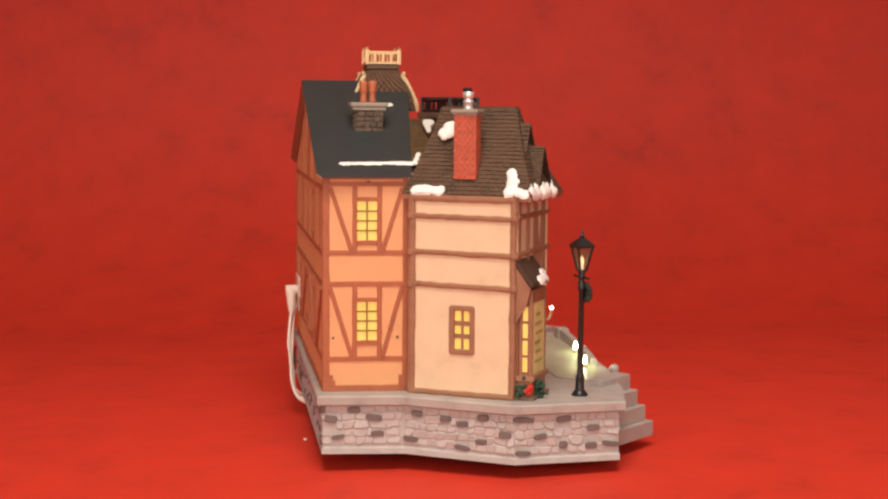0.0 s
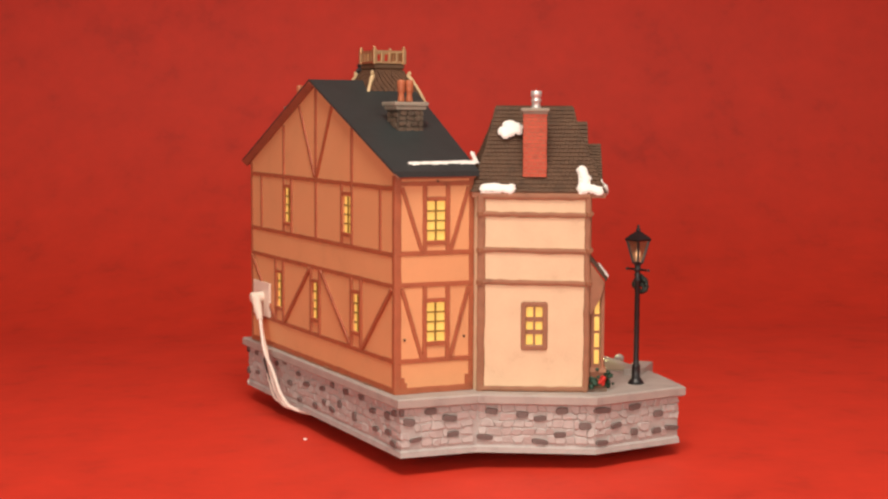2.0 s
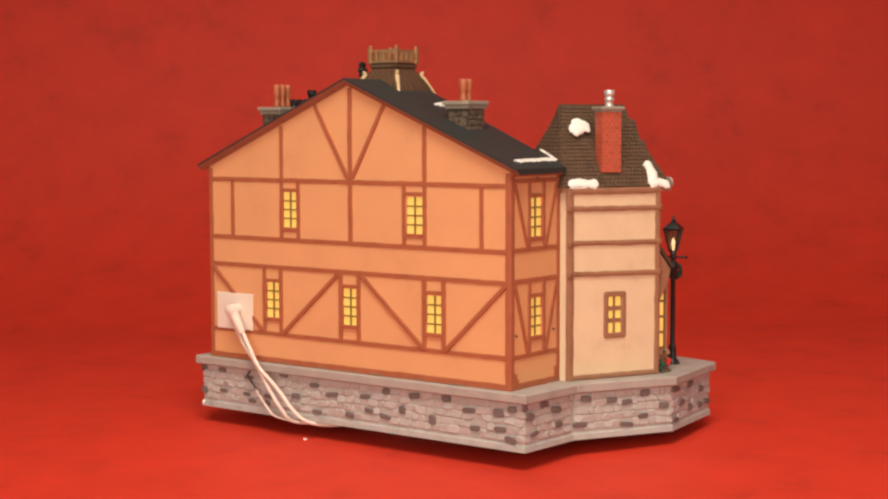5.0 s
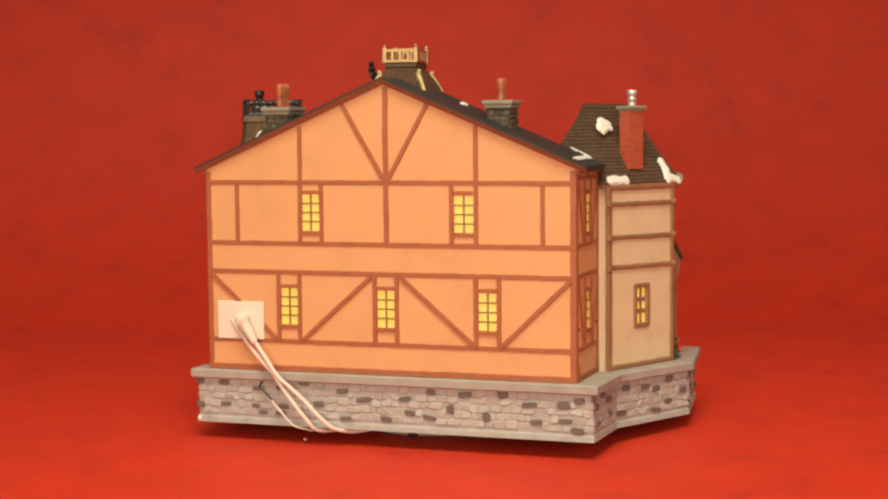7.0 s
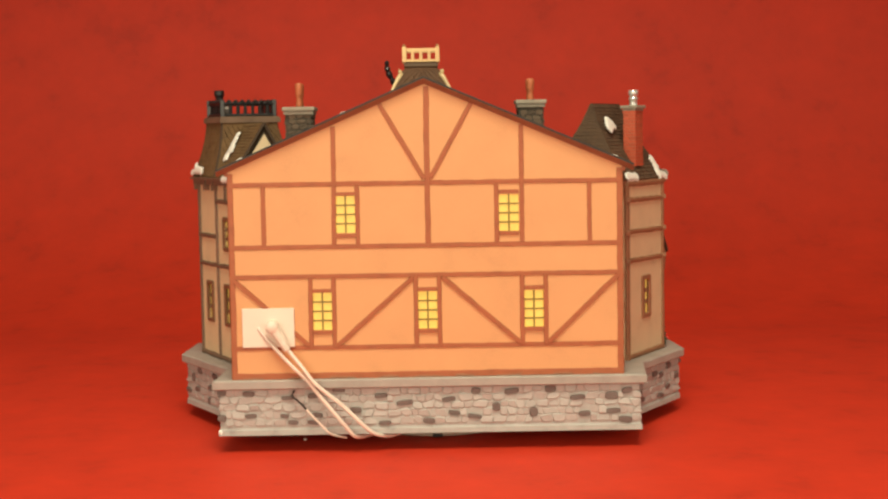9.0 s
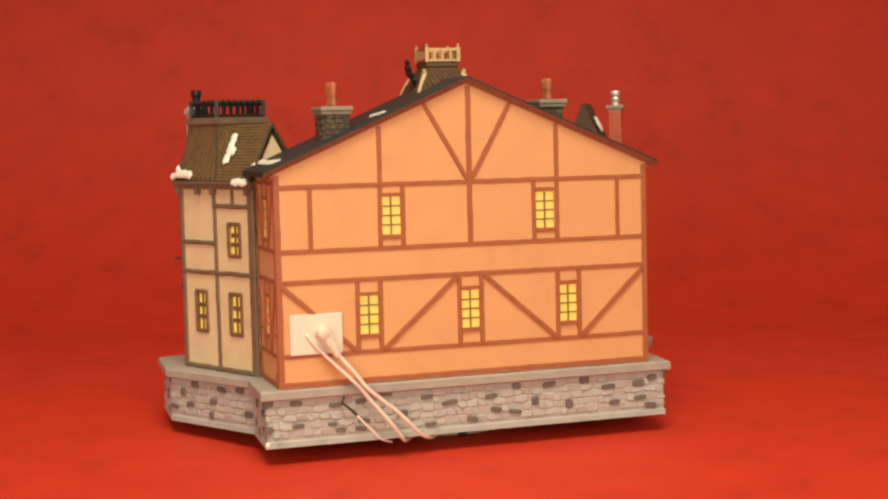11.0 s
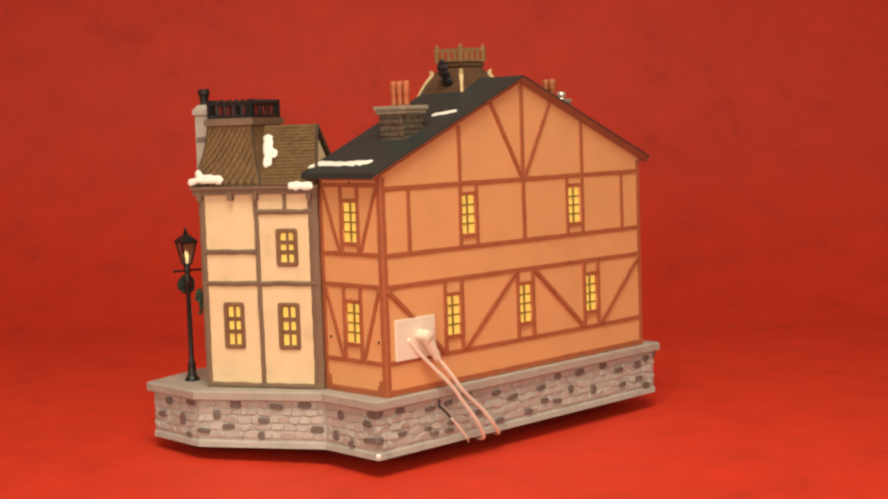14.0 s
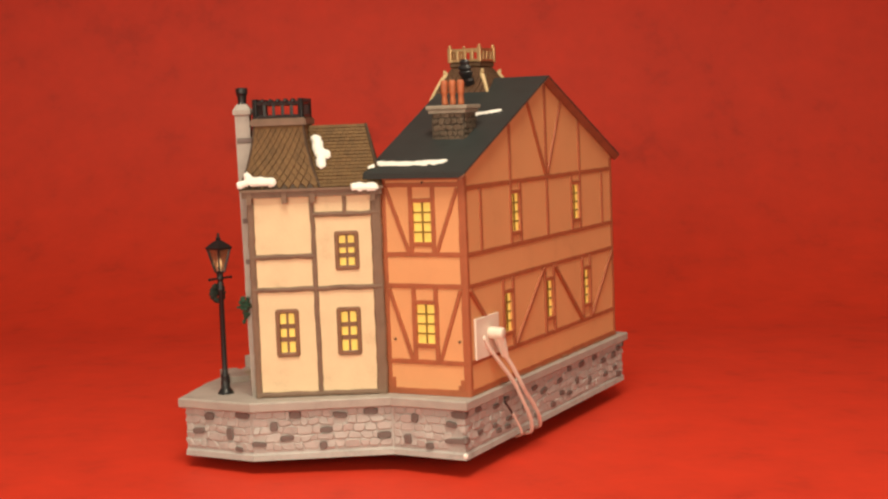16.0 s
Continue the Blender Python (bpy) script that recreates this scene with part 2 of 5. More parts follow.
def turntable():
    """A still foot and the platter that carries the model round."""
    top = tagged(new("turntable"), "low grey-brown round turntable under the model house", "turntable")
    top.location.z = GROUND
    bm = bmesh.new()
    add_lathe(bm, Matrix(), [(0.0440, 0), (0.0450, 0.0004), (0.0450, 0.0012), (0.0440, 0.0016)], 40)
    part("foot", bm, M_CRACK, top)
    bm = bmesh.new()
    add_lathe(bm, Matrix(), [(0.0480, 0.0006), (0.0492, 0.0010), (0.0495, 0.0022), (0.0495, 0.0070), (0.0488, 0.0080), (0.0470, 0.0082)], 64)
    plate = part("platter", bm, M_PLAT, top, smooth=True)
    for k in range(4):
        bm = bmesh.new()
        add_box(bm, Matrix.Rotation(k * math.pi / 2, 4, "Z") @ Matrix.Translation((0, -0.0488, 0.0004)), 0.0062, 0.0020, 0.0024, 0.0005)
        part("slot", bm, M_CRACK, plate, "dark slot in the rim")
    return plate


platter = turntable()

# ---------------------------------------------------------------- the model house
house = tagged(new("village_house"), "lighted porcelain model of half-timbered houses on a stone base", "model house")
FLOOR = 0.0332

FOOT = [(-0.129, -0.083), (0.121, -0.0843), (0.1255, -0.039), (0.160, 0.017), (0.1555, 0.0775), (0.120, 0.0865), (0.060, 0.0950),
        (-0.060, 0.100), (-0.122, 0.0900), (-0.1645, 0.0775), (-0.1665, 0.030), (-0.127, -0.037)]


def offset(outline, d):
    """The outline (counter-clockwise) moved outwards by d."""
    out = []
    n = len(outline)
    for i in range(n):
        p, q, r = (Vector(outline[k % n]) for k in (i - 1, i, i + 1))
        e1, e2 = (q - p).normalized(), (r - q).normalized()
        n1, n2 = Vector((e1.y, -e1.x)), Vector((e2.y, -e2.x))
        b = (n1 + n2).normalized()
        v = q + b * (d / max(0.4, b.dot(n1)))
        out.append((v.x, v.y))
    return out


def stone_mesh(name, material, seed):
    """A rounded stone, one unit wide and high, proud of its wall by one unit."""
    rnd = random.Random(seed)
    bm = bmesh.new()
    rings = []
    corner = [rnd.uniform(0.52, 0.74) for _ in range(4)]
    jig = [(rnd.uniform(-0.05, 0.03), rnd.uniform(-0.05, 0.03)) for _ in range(8)]
    for size, depth in ((0.5, -0.3), (0.49, 0.55), (0.43, 1.0)):
        ring = []
        for i in range(8):
            q = i // 2
            sx, sz = ((1, 1), (-1, 1), (-1, -1), (1, -1))[q]
            kx, kz = (1.0, corner[q]) if (i % 2 == 0) == (q % 2 == 0) else (corner[q], 1.0)
            ring.append(bm.verts.new((sx * size * (kx + jig[i][0]), depth * (1 + rnd.uniform(-0.12, 0.12)), sz * size * (kz + jig[i][1]))))
        rings.append(ring)
    for a, b in zip(rings, rings[1:]):
        for i in range(8):
            bm.faces.new((a[i], a[(i + 1) % 8], b[(i + 1) % 8], b[i]))
    bm.faces.new(rings[-1])
    bmesh.ops.recalc_face_normals(bm, faces=bm.faces)
    me = bpy.data.meshes.new(name)
    bm.to_mesh(me)
    bm.free()
    me.materials.append(material)
    return me


def lay(face, mesh, name, parent, s, z, w, h, proud, d=0.0, tilt=0.0):
    """One stone of shared mesh on a face."""
    ob = new(name, mesh)
    ob.parent = parent
    turn = Matrix((face.u, face.n, Vector((0, 0, 1)))).transposed().to_4x4()
    ob.matrix_basis = Matrix.Translation(face.at(s, z, d)) @ turn @ Matrix.Rotation(tilt, 4, "Y") @ Matrix.Diagonal((w, proud, h, 1))
    return ob


def add_loft(bm, rings):
    """One solid through plan outlines at rising heights: rows of (outline, z)."""
    made = [[bm.verts.new((x, y, z)) for x, y in outline] for outline, z in rings]
    n = len(made[0])
    bm.faces.new(made[0][::-1])
    bm.faces.new(made[-1])
    for a, b in zip(made, made[1:]):
        for i in range(n):
            bm.faces.new((a[i], a[(i + 1) % n], b[(i + 1) % n], b[i]))


def build_base():
    bm = bmesh.new()
    add_loft(bm, [(offset(FOOT, -0.0010), 0.0038), (offset(FOOT, -0.0010), 0.0280)])
    base = part("base", bm, M_MORTAR, house, "grey stone plinth of rubble with scattered dark stones")
    bm = bmesh.new()
    add_loft(bm, [(FOOT, 0.0), (offset(FOOT, -0.0002), 0.0030), (offset(FOOT, -0.0018), 0.0050)])
    part("foot_band", bm, M_MORTAR, base)
    bm = bmesh.new()
    wide = offset(FOOT, 0.0026)
    add_loft(bm, [(offset(FOOT, 0.0015), 0.0274), (wide, 0.0283), (wide, 0.0324), (offset(FOOT, 0.0017), FLOOR)])
    part("cap_slab", bm, M_CAP, base, "smooth grey cap slab")
    # small corner chip; its snow white also paints in a highlight
    bm = bmesh.new()
    bmesh.ops.create_icosphere(bm, subdivisions=2, radius=0.0015, matrix=Matrix.Translation((FOOT[0][0] + 0.0011, FOOT[0][1] + 0.0010, 0.0020)) @ Matrix.Diagonal((1, 1, 1.25, 1)))
    part("chip_highlight", bm, M_SNOW, base, "bare white chip on the foot corner, partly a painted highlight", smooth=True)
    return base


base = build_base()


# dark stones by side of the base: along it, up it, width and height, in millimetres
DARK = {
    0: "2,10.6,4.7,4.1 2,26.1,5.3,4 18,24.8,6.7,3 19,11.6,6.7,2.7 39,11.3,5,2.4 41,22.1,7.3,2.4 44,7.5,5.7,2.7 56,7.3,6.7,2.7 56,23.2,6,3 58,11.7,6.7,2.7 71,26.3,7.3,2.4 81,14.3,6.7,3.4 96,22.5,7.3,2.7 98,6.2,7,2.7 110,18.2,9.3,3 124,7.1,6.7,3.4 136,19.8,7.7,2.7 139,11.6,6.7,3 151,9.4,8,2.7 152,24.6,5.3,3.4 164,14.9,4.3,4.7 173,23.9,8.3,3.4 186,11.5,4.7,5.4 196,25.2,6,4.4 212,19.8,8.7,3 216,10,6.7,3 232,20.5,7.3,4.4 233,11.4,8,3 240,6.2,7.7,3.7 241,23.4,6,3.4",
    1: "-2,25.6,2.6,5 5,19.6,6.8,4.1 9,9.5,6.8,2.5 18,24.8,6.8,3.5 29,20.4,8.5,3.5 31,11.4,6.9,3.2",
    2: "1,8.6,8.9,3.2 8,23.3,6.7,3.5 25,21.7,6.6,3.2 35,6.5,8.8,2.9 35,19.6,6.9,3.2 46,10.7,6.6,3.2 47,24.2,6.6,3.8 60,15.8,6.9,3.8",
    3: "1,24.4,11,3.2 5,6,8.1,2.9 15,14.9,7.1,3.2 28,9.9,4.9,3.9 28,24,8.3,3.5 44,8.9,6.6,3.6 45,18.6,6.9,3.6 55,9.3,9.8,2.9",
    11: "0,24.8,9.1,4.1 3,10.2,13.6,3.1 9,19.2,6.4,3.5 23,6.4,4.9,3.5 32,21.4,4.2,5.1 37,9.3,4.6,5.5",
    10: "5,11.1,7.7,3.9 12,25.1,7.7,3.5 29,23.8,7.7,3.2 37,15.8,6.8,3.2 39,7.1,3.9,4.2 54,24.9,6.5,4.2 59,12,7.2,3.2 66,18.9,4.2,5.2 75,9.3,7.5,2.9",
    9: "7,25.3,9.4,3.6 10,6,5.2,2.6 16,14.5,4.3,6.6 30,23.5,6.3,4 38,14.7,8.3,3.4",
}

# ---------------------------------------------------------------- orange house
ORANGE = [(-0.1197, -0.0824), (0.1100, -0.0824), (0.1128, -0.0350), (0.1128, -0.016), (-0.1195, -0.016), (-0.1195, -0.031)]
BACK = Face(ORANGE[0], ORANGE[1], (0, -1))
EAST = Face(ORANGE[1], ORANGE[2], (1, -0.06))
WEST = Face(ORANGE[0], ORANGE[5], (-1, -0.06))
MIDX, RIDGE, EAVE = -0.0047, 0.2060, 0.1545


def window(face, s0, z0, s1, z1, rows, parent, name="window", surround=0.0, fm=None, depth=0.0016):
    """A lit window: a frame, muntins and small panes of glass in an opening."""
    bm = bmesh.new()
    bar = 0.0013 if surround else 0.0009
    sm = (s0 + s1) / 2
    face.rect(bm, sm - bar / 2, z0, sm + bar / 2, z1, -depth, -depth + 0.0013)
    for r in range(1, rows):
        z = z0 + (z1 - z0) * r / rows
        tall = bar * (2.0 if surround else 1.0)
        face.rect(bm, s0, z - tall / 2, s1, z + tall / 2, -depth, -depth + 0.0011)
    win = part(name, bm, fm or M_MUNTIN, parent, "small lit window with yellow panes")
    for r in range(rows):
        for c in (0, 1):
            a, b = (s0, sm) if c == 0 else (sm, s1)
            zz = z0 + (z1 - z0) * r / rows
            bm = bmesh.new()
            face.rect(bm, a, zz, b, zz + (z1 - z0) / rows, -depth - 0.0008, -depth + 0.0004)
            part("pane", bm, G_PANE, win)
    if surround:
        bm = bmesh.new()
        rings = []
        for grow, radius, d in ((0.0, 0.0011, -0.0012), (0.0, 0.0011, 0.0007), (0.0005, 0.0012, 0.0011), (surround - 0.0005, 0.0013, 0.0011), (surround, 0.0015, 0.0006), (surround, 0.0015, -0.0010)):
            ring = []
            for q, (cs, cz) in enumerate(((s1, z1), (s0, z1), (s0, z0), (s1, z0))):
                r = radius if grow or q < 2 else 0.0003
                for step in range(4):
                    a = math.pi / 2 * (q + step / 3)
                    sx, sz = (1 if cs == s1 else -1), (1 if cz == z1 else -1)
                    ring.append(bm.verts.new(face.at(cs + sx * (grow - r) + r * math.cos(a), cz + sz * (grow - r) + r * math.sin(a), d)))
            rings.append(ring)
        for p, q in zip(rings, rings[1:] + rings[:1]):
            for k in range(16):
                bm.faces.new((p[k], p[(k + 1) % 16], q[(k + 1) % 16], q[k]))
        part("window_frame", bm, M_UMBER if fm is None else fm, win)
    return win


def timbers(face, rows, parent, material, width=0.0026, proud=0.0006, name="beam", wobble=0.10, rounded=False):
    """Each row one timber: s0, z0, s1, z1 and, if it differs, its width. A hair of difference in depth keeps crossings clean."""
    for i, (s0, z0, s1, z1, *w) in enumerate(rows):
        bm = bmesh.new()
        face.timber(bm, s0, z0, s1, z1, w[0] if w else width, proud + 0.000025 * i, wobble, rounded)
        part(name, bm, material, parent)


def build_orange():
    # --- back wall with its gable
    x0 = BACK.a.x
    wins = [(-0.0573, 0.1189, -0.0458, 0.1405), (0.0382, 0.1183, 0.0497, 0.1399),
            (-0.0718, 0.0620, -0.0607, 0.0840), (-0.0100, 0.0617, 0.0012, 0.0838), (0.0524, 0.0614, 0.0636, 0.0836)]
    holes = [(a - x0, b, c - x0, d) for a, b, c, d in wins]
    bm = bmesh.new()
    BACK.wall(bm, FLOOR, EAVE, holes)
    wall = part("wall_back", bm, M_ORANGE, house, "orange plaster gable wall with painted rust timbers")
    bm = bmesh.new()
    BACK.slab(bm, [(0, EAVE), (BACK.length, EAVE), (BACK.length, EAVE + 0.0019), (MIDX - x0, RIDGE - 0.0003), (0, EAVE + 0.0017)], -0.004, 0)
    part("gable", bm, M_ORANGE, wall)
    for h in holes:
        window(BACK, *h, 4, house)
    m = 0.0026
    rows = []

    def bar(ax, az, bx, bz, w=m):
        rows.append((ax - x0, az, bx - x0, bz, w))
    L, R = -0.1184, 0.1087
    bar(L, FLOOR, L, EAVE, 0.0030)
    bar(R, FLOOR, R, EAVE, 0.0034)
    for z in (0.1478, 0.1112, 0.0938, 0.0519):
        bar(L, z, R, z - 0.0004)
    bar(L, 0.0350, R, 0.0350, 0.0037)
    bar(MIDX + 0.0012, 0.1122, MIDX + 0.0012, 0.2035, 0.0031)
    bar(-0.0995, 0.1122, -0.0995, 0.1466)
    bar(0.0910, 0.1122, 0.0910, 0.1466)
    bar(-0.0585, 0.1122, -0.0578, 0.1810)
    bar(0.0515, 0.1122, 0.0515, 0.1805)
    bar(-0.0446, 0.1122, -0.0446, 0.1466)
    bar(0.0367, 0.1122, 0.0367, 0.1466)
    for a, b in ((-0.0573, -0.0458), (0.0382, 0.0497)):
        bar(a, 0.1417, b, 0.1417, 0.0020)
        bar(a, 0.1174, b, 0.1174, 0.0024)
    bar(-0.0310, 0.1942, MIDX - 0.0006, 0.1500)
    bar(0.0230, 0.1942, MIDX + 0.0030, 0.1500)
    for a, b in ((-0.0718, -0.0607), (-0.0100, 0.0012), (0.0524, 0.0636)):
        bar(a - 0.0013, 0.0519, a - 0.0013, 0.0931)
        bar(b + 0.0013, 0.0519, b + 0.0013, 0.0931)
        bar(a, 0.0852, b, 0.0852, 0.0022)
        bar(a, 0.0607, b, 0.0607, 0.0024)
    bar(L + 0.001, 0.0920, -0.0745, 0.0528)
    bar(-0.0575, 0.0528, -0.0130, 0.0922)
    bar(0.0045, 0.0922, 0.0498, 0.0528)
    bar(0.0665, 0.0528, 0.1072, 0.0918)
    timbers(BACK, rows, wall, M_RUST)
    rnd = random.Random(31)
    for k in range(9):
        a = 0.012 + 0.0245 * k + rnd.uniform(-0.006, 0.006)
        bm = bmesh.new()
        BACK.timber(bm, a, FLOOR + rnd.uniform(0.0002, 0.0010), a + rnd.uniform(0.006, 0.020), FLOOR + 0.0005, rnd.uniform(0.0010, 0.0019), 0.0011, 0.5, True)
        part("paint_run", bm, M_BROWN, wall, "brown paint run at the wall foot")
    # --- the two side walls
    for face, label, hole_s in ((EAST, "wall_east", 0.0188), (WEST, "wall_west", 0.0203)):
        a, b = hole_s, hole_s + 0.0112
        holes = [(a, 0.1184, b, 0.1402), (a, 0.0620, b, 0.0838)]
        bm = bmesh.new()
        face.wall(bm, FLOOR, EAVE, holes)
        side = part(label, bm, M_ORANGE, house, "orange plaster side wall with rust timbers")
        for h in holes:
            window(face, *h, 4, house)
        end = face.length - 0.001
        rows = [(0.0016, FLOOR, 0.0016, EAVE, 0.0036), (end - 0.0006, FLOOR, end - 0.0006, EAVE, 0.0030),
                (0, 0.1500, end, 0.1500), (0, 0.1116, end, 0.1116), (0, 0.0941, end, 0.0941), (0, 0.0517, end, 0.0517), (0, 0.0349, end, 0.0349, 0.0036)]
        for lo, hi, p0, p1 in ((0.1116, 0.1500, 0.1184, 0.1402), (0.0517, 0.0941, 0.0620, 0.0838)):
            rows += [(a - 0.0013, lo, a - 0.0013, hi), (b + 0.0013, lo, b + 0.0013, hi), (a, p1 + 0.0012, b, p1 + 0.0012, 0.0024), (a, p0 - 0.0012, b, p0 - 0.0012, 0.0024)]
            rows += [(0.0038, hi - 0.002, a - 0.0030, lo + 0.001, 0.0022), (end - 0.0025, hi - 0.002, b + 0.0030, lo + 0.001, 0.0022)]
        timbers(face, rows, side, M_RUST)
        for s in (0.0040, end - 0.0030):
            bm = bmesh.new()
            face.rect(bm, s - 0.0012, 0.0366, s + 0.0026, 0.0394, 0, 0.0011)
            face.rect(bm, s - 0.0012, 0.0394, s + 0.0012, 0.0424, 0, 0.0011)
            part("corner_bracket", bm, M_RUST, side)
        for s, z in ((0.0054, 0.0636), (end - 0.0050, 0.0640), (0.0250, 0.1512)):
            bm = bmesh.new()
            turn = Matrix((face.u, Vector((0, 0, 1)), face.n)).transposed().to_4x4()
            add_lathe(bm, Matrix.Translation(face.at(s, z, 0)) @ turn, [(0.0007, -0.0005), (0.0007, 0.0007)], 8)
            part("pin_hole", bm, M_TILEBED, side)
    # --- closing front and the slate roof
    bm = bmesh.new()
    f = Face((0.1115, -0.0370), (-0.1182, -0.0370), (0, 1))
    f.rect(bm, 0, FLOOR, f.length, EAVE - 0.0010, -0.003, 0)
    front = part("wall_front", bm, M_ORANGE, house)
    bm = bmesh.new()
    f.slab(bm, [(0.0015, EAVE - 0.0010), (f.length - 0.0015, EAVE - 0.0010), (f.length / 2 + 0.0037, RIDGE - 0.003)], -0.003, 0)
    part("gable", bm, M_ORANGE, front)
    for sx in (-1, 1):
        bm = bmesh.new()
        half, thick = 0.1215, 0.0031
        drop = half * (RIDGE - 0.1567) / 0.1147
        yf = -0.0240 if sx < 0 else -0.0340
        n = 14
        cols = []
        for i in range(n + 1):
            t = i / n
            x, z = MIDX + sx * half * t, RIDGE - drop * t
            y1 = yf + (-0.0195 - yf) * (1 - t)
            cols.append([bm.verts.new(v) for v in ((x, -0.0828, z), (x, y1, z), (x, y1, z + thick), (x, -0.0867, z + thick), (x, -0.0867, z + 0.0021))])
        for a, b in zip(cols, cols[1:]):
            for k in range(5):
                bm.faces.new((a[k], a[(k + 1) % 5], b[(k + 1) % 5], b[k]))
        bm.faces.new(cols[0])
        bm.faces.new(cols[-1][::-1])
        roof = part("roof", bm, M_SLATE, house, "smooth dark slate-grey roof slope")
        bm = bmesh.new()
        v = [Vector((MIDX + sx * half * t, 0, RIDGE - drop * t)) for t in (0, 1)]
        a = [bm.verts.new(p + Vector((0, y, dz))) for p in v for y, dz in ((-0.0868, 0.0019), (-0.0836, -0.0011), (-0.0826, -0.0011), (-0.0858, 0.0023))]
        for k in range(4):
            bm.faces.new((a[k], a[(k + 1) % 4], a[4 + (k + 1) % 4], a[4 + k]))
        bm.faces.new(a[:4])
        bm.faces.new(a[7:3:-1])
        part("bargeboard", bm, M_BARGE, roof, "rust bargeboard canted under the roof edge")
        # soffit strip at the eaves
        face = EAST if sx > 0 else WEST
        bm = bmesh.new()
        face.rect(bm, 0, EAVE - 0.0018, face.length, EAVE + 0.0006, 0, 0.0022)
        part("eave_board", bm, M_RUST, roof)


build_orange()

# ---------------------------------------------------------------- cream houses
CE = [(0.1195, -0.0335), (0.1490, 0.0181), (0.0965, 0.0480), (0.1060, -0.0362)]
CW = [(-0.1220, -0.0310), (-0.1550, 0.0334), (-0.1000, 0.0620), (-0.066, -0.0160)]


def build_cream_east():
    face = Face(CE[0], CE[1], (1, -0.5))
    hole = (0.0250, 0.0597, 0.0341, 0.0812)
    bm = bmesh.new()
    face.wall(bm, FLOOR, 0.1440, [hole])
    wall = part("wall_cream", bm, M_CREAM, house, "cream rough-plaster house wall with brown timbers")
    for a, b in ((1, 2), (2, 3), (3, 0)):
        f = Face(CE[a], CE[b], (0.2, 0.3) if a == 1 else ((-0.1, 0) if a == 2 else (0, -1)))
        bm = bmesh.new()
        f.rect(bm, 0.001, FLOOR, f.length - 0.001, 0.1440, -0.004, 0)
        part("wall_panel", bm, M_CREAM, wall)
    window(face, *hole, 3, house, surround=0.0029, fm=M_BROWN)
    end = face.length
    rows = [(-0.0004, FLOOR, -0.0004, 0.1435, 0.0044), (end - 0.0008, FLOOR, end - 0.0008, 0.1435, 0.0033),
            (0, 0.1330, end, 0.1324), (0, 0.1131, end, 0.1123), (0, 0.0951, end, 0.0943), (0, 0.0347, end, 0.0347, 0.0030), (0, 0.1428, end, 0.1428, 0.0036)]
    timbers(face, rows, wall, M_BROWN, 0.0030, 0.0013, wobble=0.16, rounded=True)
    for z in (0.1330, 0.1127, 0.0947):
        for s in (-0.0012, end - 0.0002):
            bm = bmesh.new()
            add_box(bm, Matrix.Translation(face.at(s, z - 0.0014, 0.001)), 0.0030, 0.0030, 0.0028, 0.0004)
            part("beam_end", bm, M_BROWN, wall)
    return face


def build_cream_west():
    face = Face(CW[0], CW[1], (-1, -0.5))
    holes = [(0.0496, 0.0585, 0.0577, 0.0806), (0.0150, 0.0584, 0.0235, 0.0805), (0.0145, 0.1063, 0.0229, 0.1231)]
    bm = bmesh.new()
    face.wall(bm, FLOOR, 0.1480, holes)
    wall = part("wall_cream", bm, M_BUFF, house, "cream rough-plaster house wall with umber timbers")
    for a, b in ((1, 2), (2, 3), (3, 0)):
        f = Face(CW[a], CW[b], (-0.2, 0.3) if a == 1 else ((0.1, 0) if a == 2 else (0, -1)))
        bm = bmesh.new()
        f.rect(bm, 0.004, FLOOR, f.length - 0.004, 0.1480, -0.004, 0)
        part("wall_panel", bm, M_BUFF, wall)
    for h in holes:
        window(face, *h, 3, house, surround=0.0025, fm=M_FRAME)
    end = face.length
    rows = [(0.0018, FLOOR, 0.0018, 0.1470, 0.0060), (end - 0.0012, FLOOR, end - 0.0012, 0.1470, 0.0036),
            (0.0364, FLOOR, 0.0372, 0.1470, 0.0027), (0.0372, 0.1122, end, 0.1122), (0, 0.0940, end, 0.0940), (0, 0.1352, 0.0372, 0.1352),
            (0.0192, 0.1352, 0.0192, 0.1450, 0.0022), (0, 0.0347, end, 0.0347, 0.0030)]
    timbers(face, rows, wall, M_UMBER, 0.0029, 0.0013, wobble=0.16, rounded=True)
    # cornice with brackets
    bm = bmesh.new()
    face.rect(bm, -0.0020, 0.1455, end + 0.0030, 0.1488, -0.002, 0.0030)
    face.rect(bm, -0.0030, 0.1488, end + 0.0040, 0.1502, -0.002, 0.0046)
    part("cornice", bm, M_UMBER, wall)
    for s in (end - 0.001, 0.0520, 0.0364, 0.0030):
        bm = bmesh.new()
        face.slab(bm, [(s - 0.0013, 0.1420), (s + 0.0013, 0.1420), (s + 0.0016, 0.1490), (s - 0.0016, 0.1490)], 0.0, 0.0036)
        part("bracket", bm, M_UMBER, wall)
    return face


F_EAST = build_cream_east()
F_WEST = build_cream_west()


def quad(bl, br, tr, tl, bow=0.0):
    """A roof slope as a function of (u, v); bow makes it hollow."""
    bl, br, tr, tl = map(Vector, (bl, br, tr, tl))

    def at(u, v):
        a, b = bl.lerp(br, u), tl.lerp(tr, u)
        w = v if not bow else (1 - (1 - v) ** (1 + bow) if bow > 0 else v ** (1 - bow))
        p = a.lerp(b, w)
        p.z = a.z + (b.z - a.z) * v
        return p
    return at


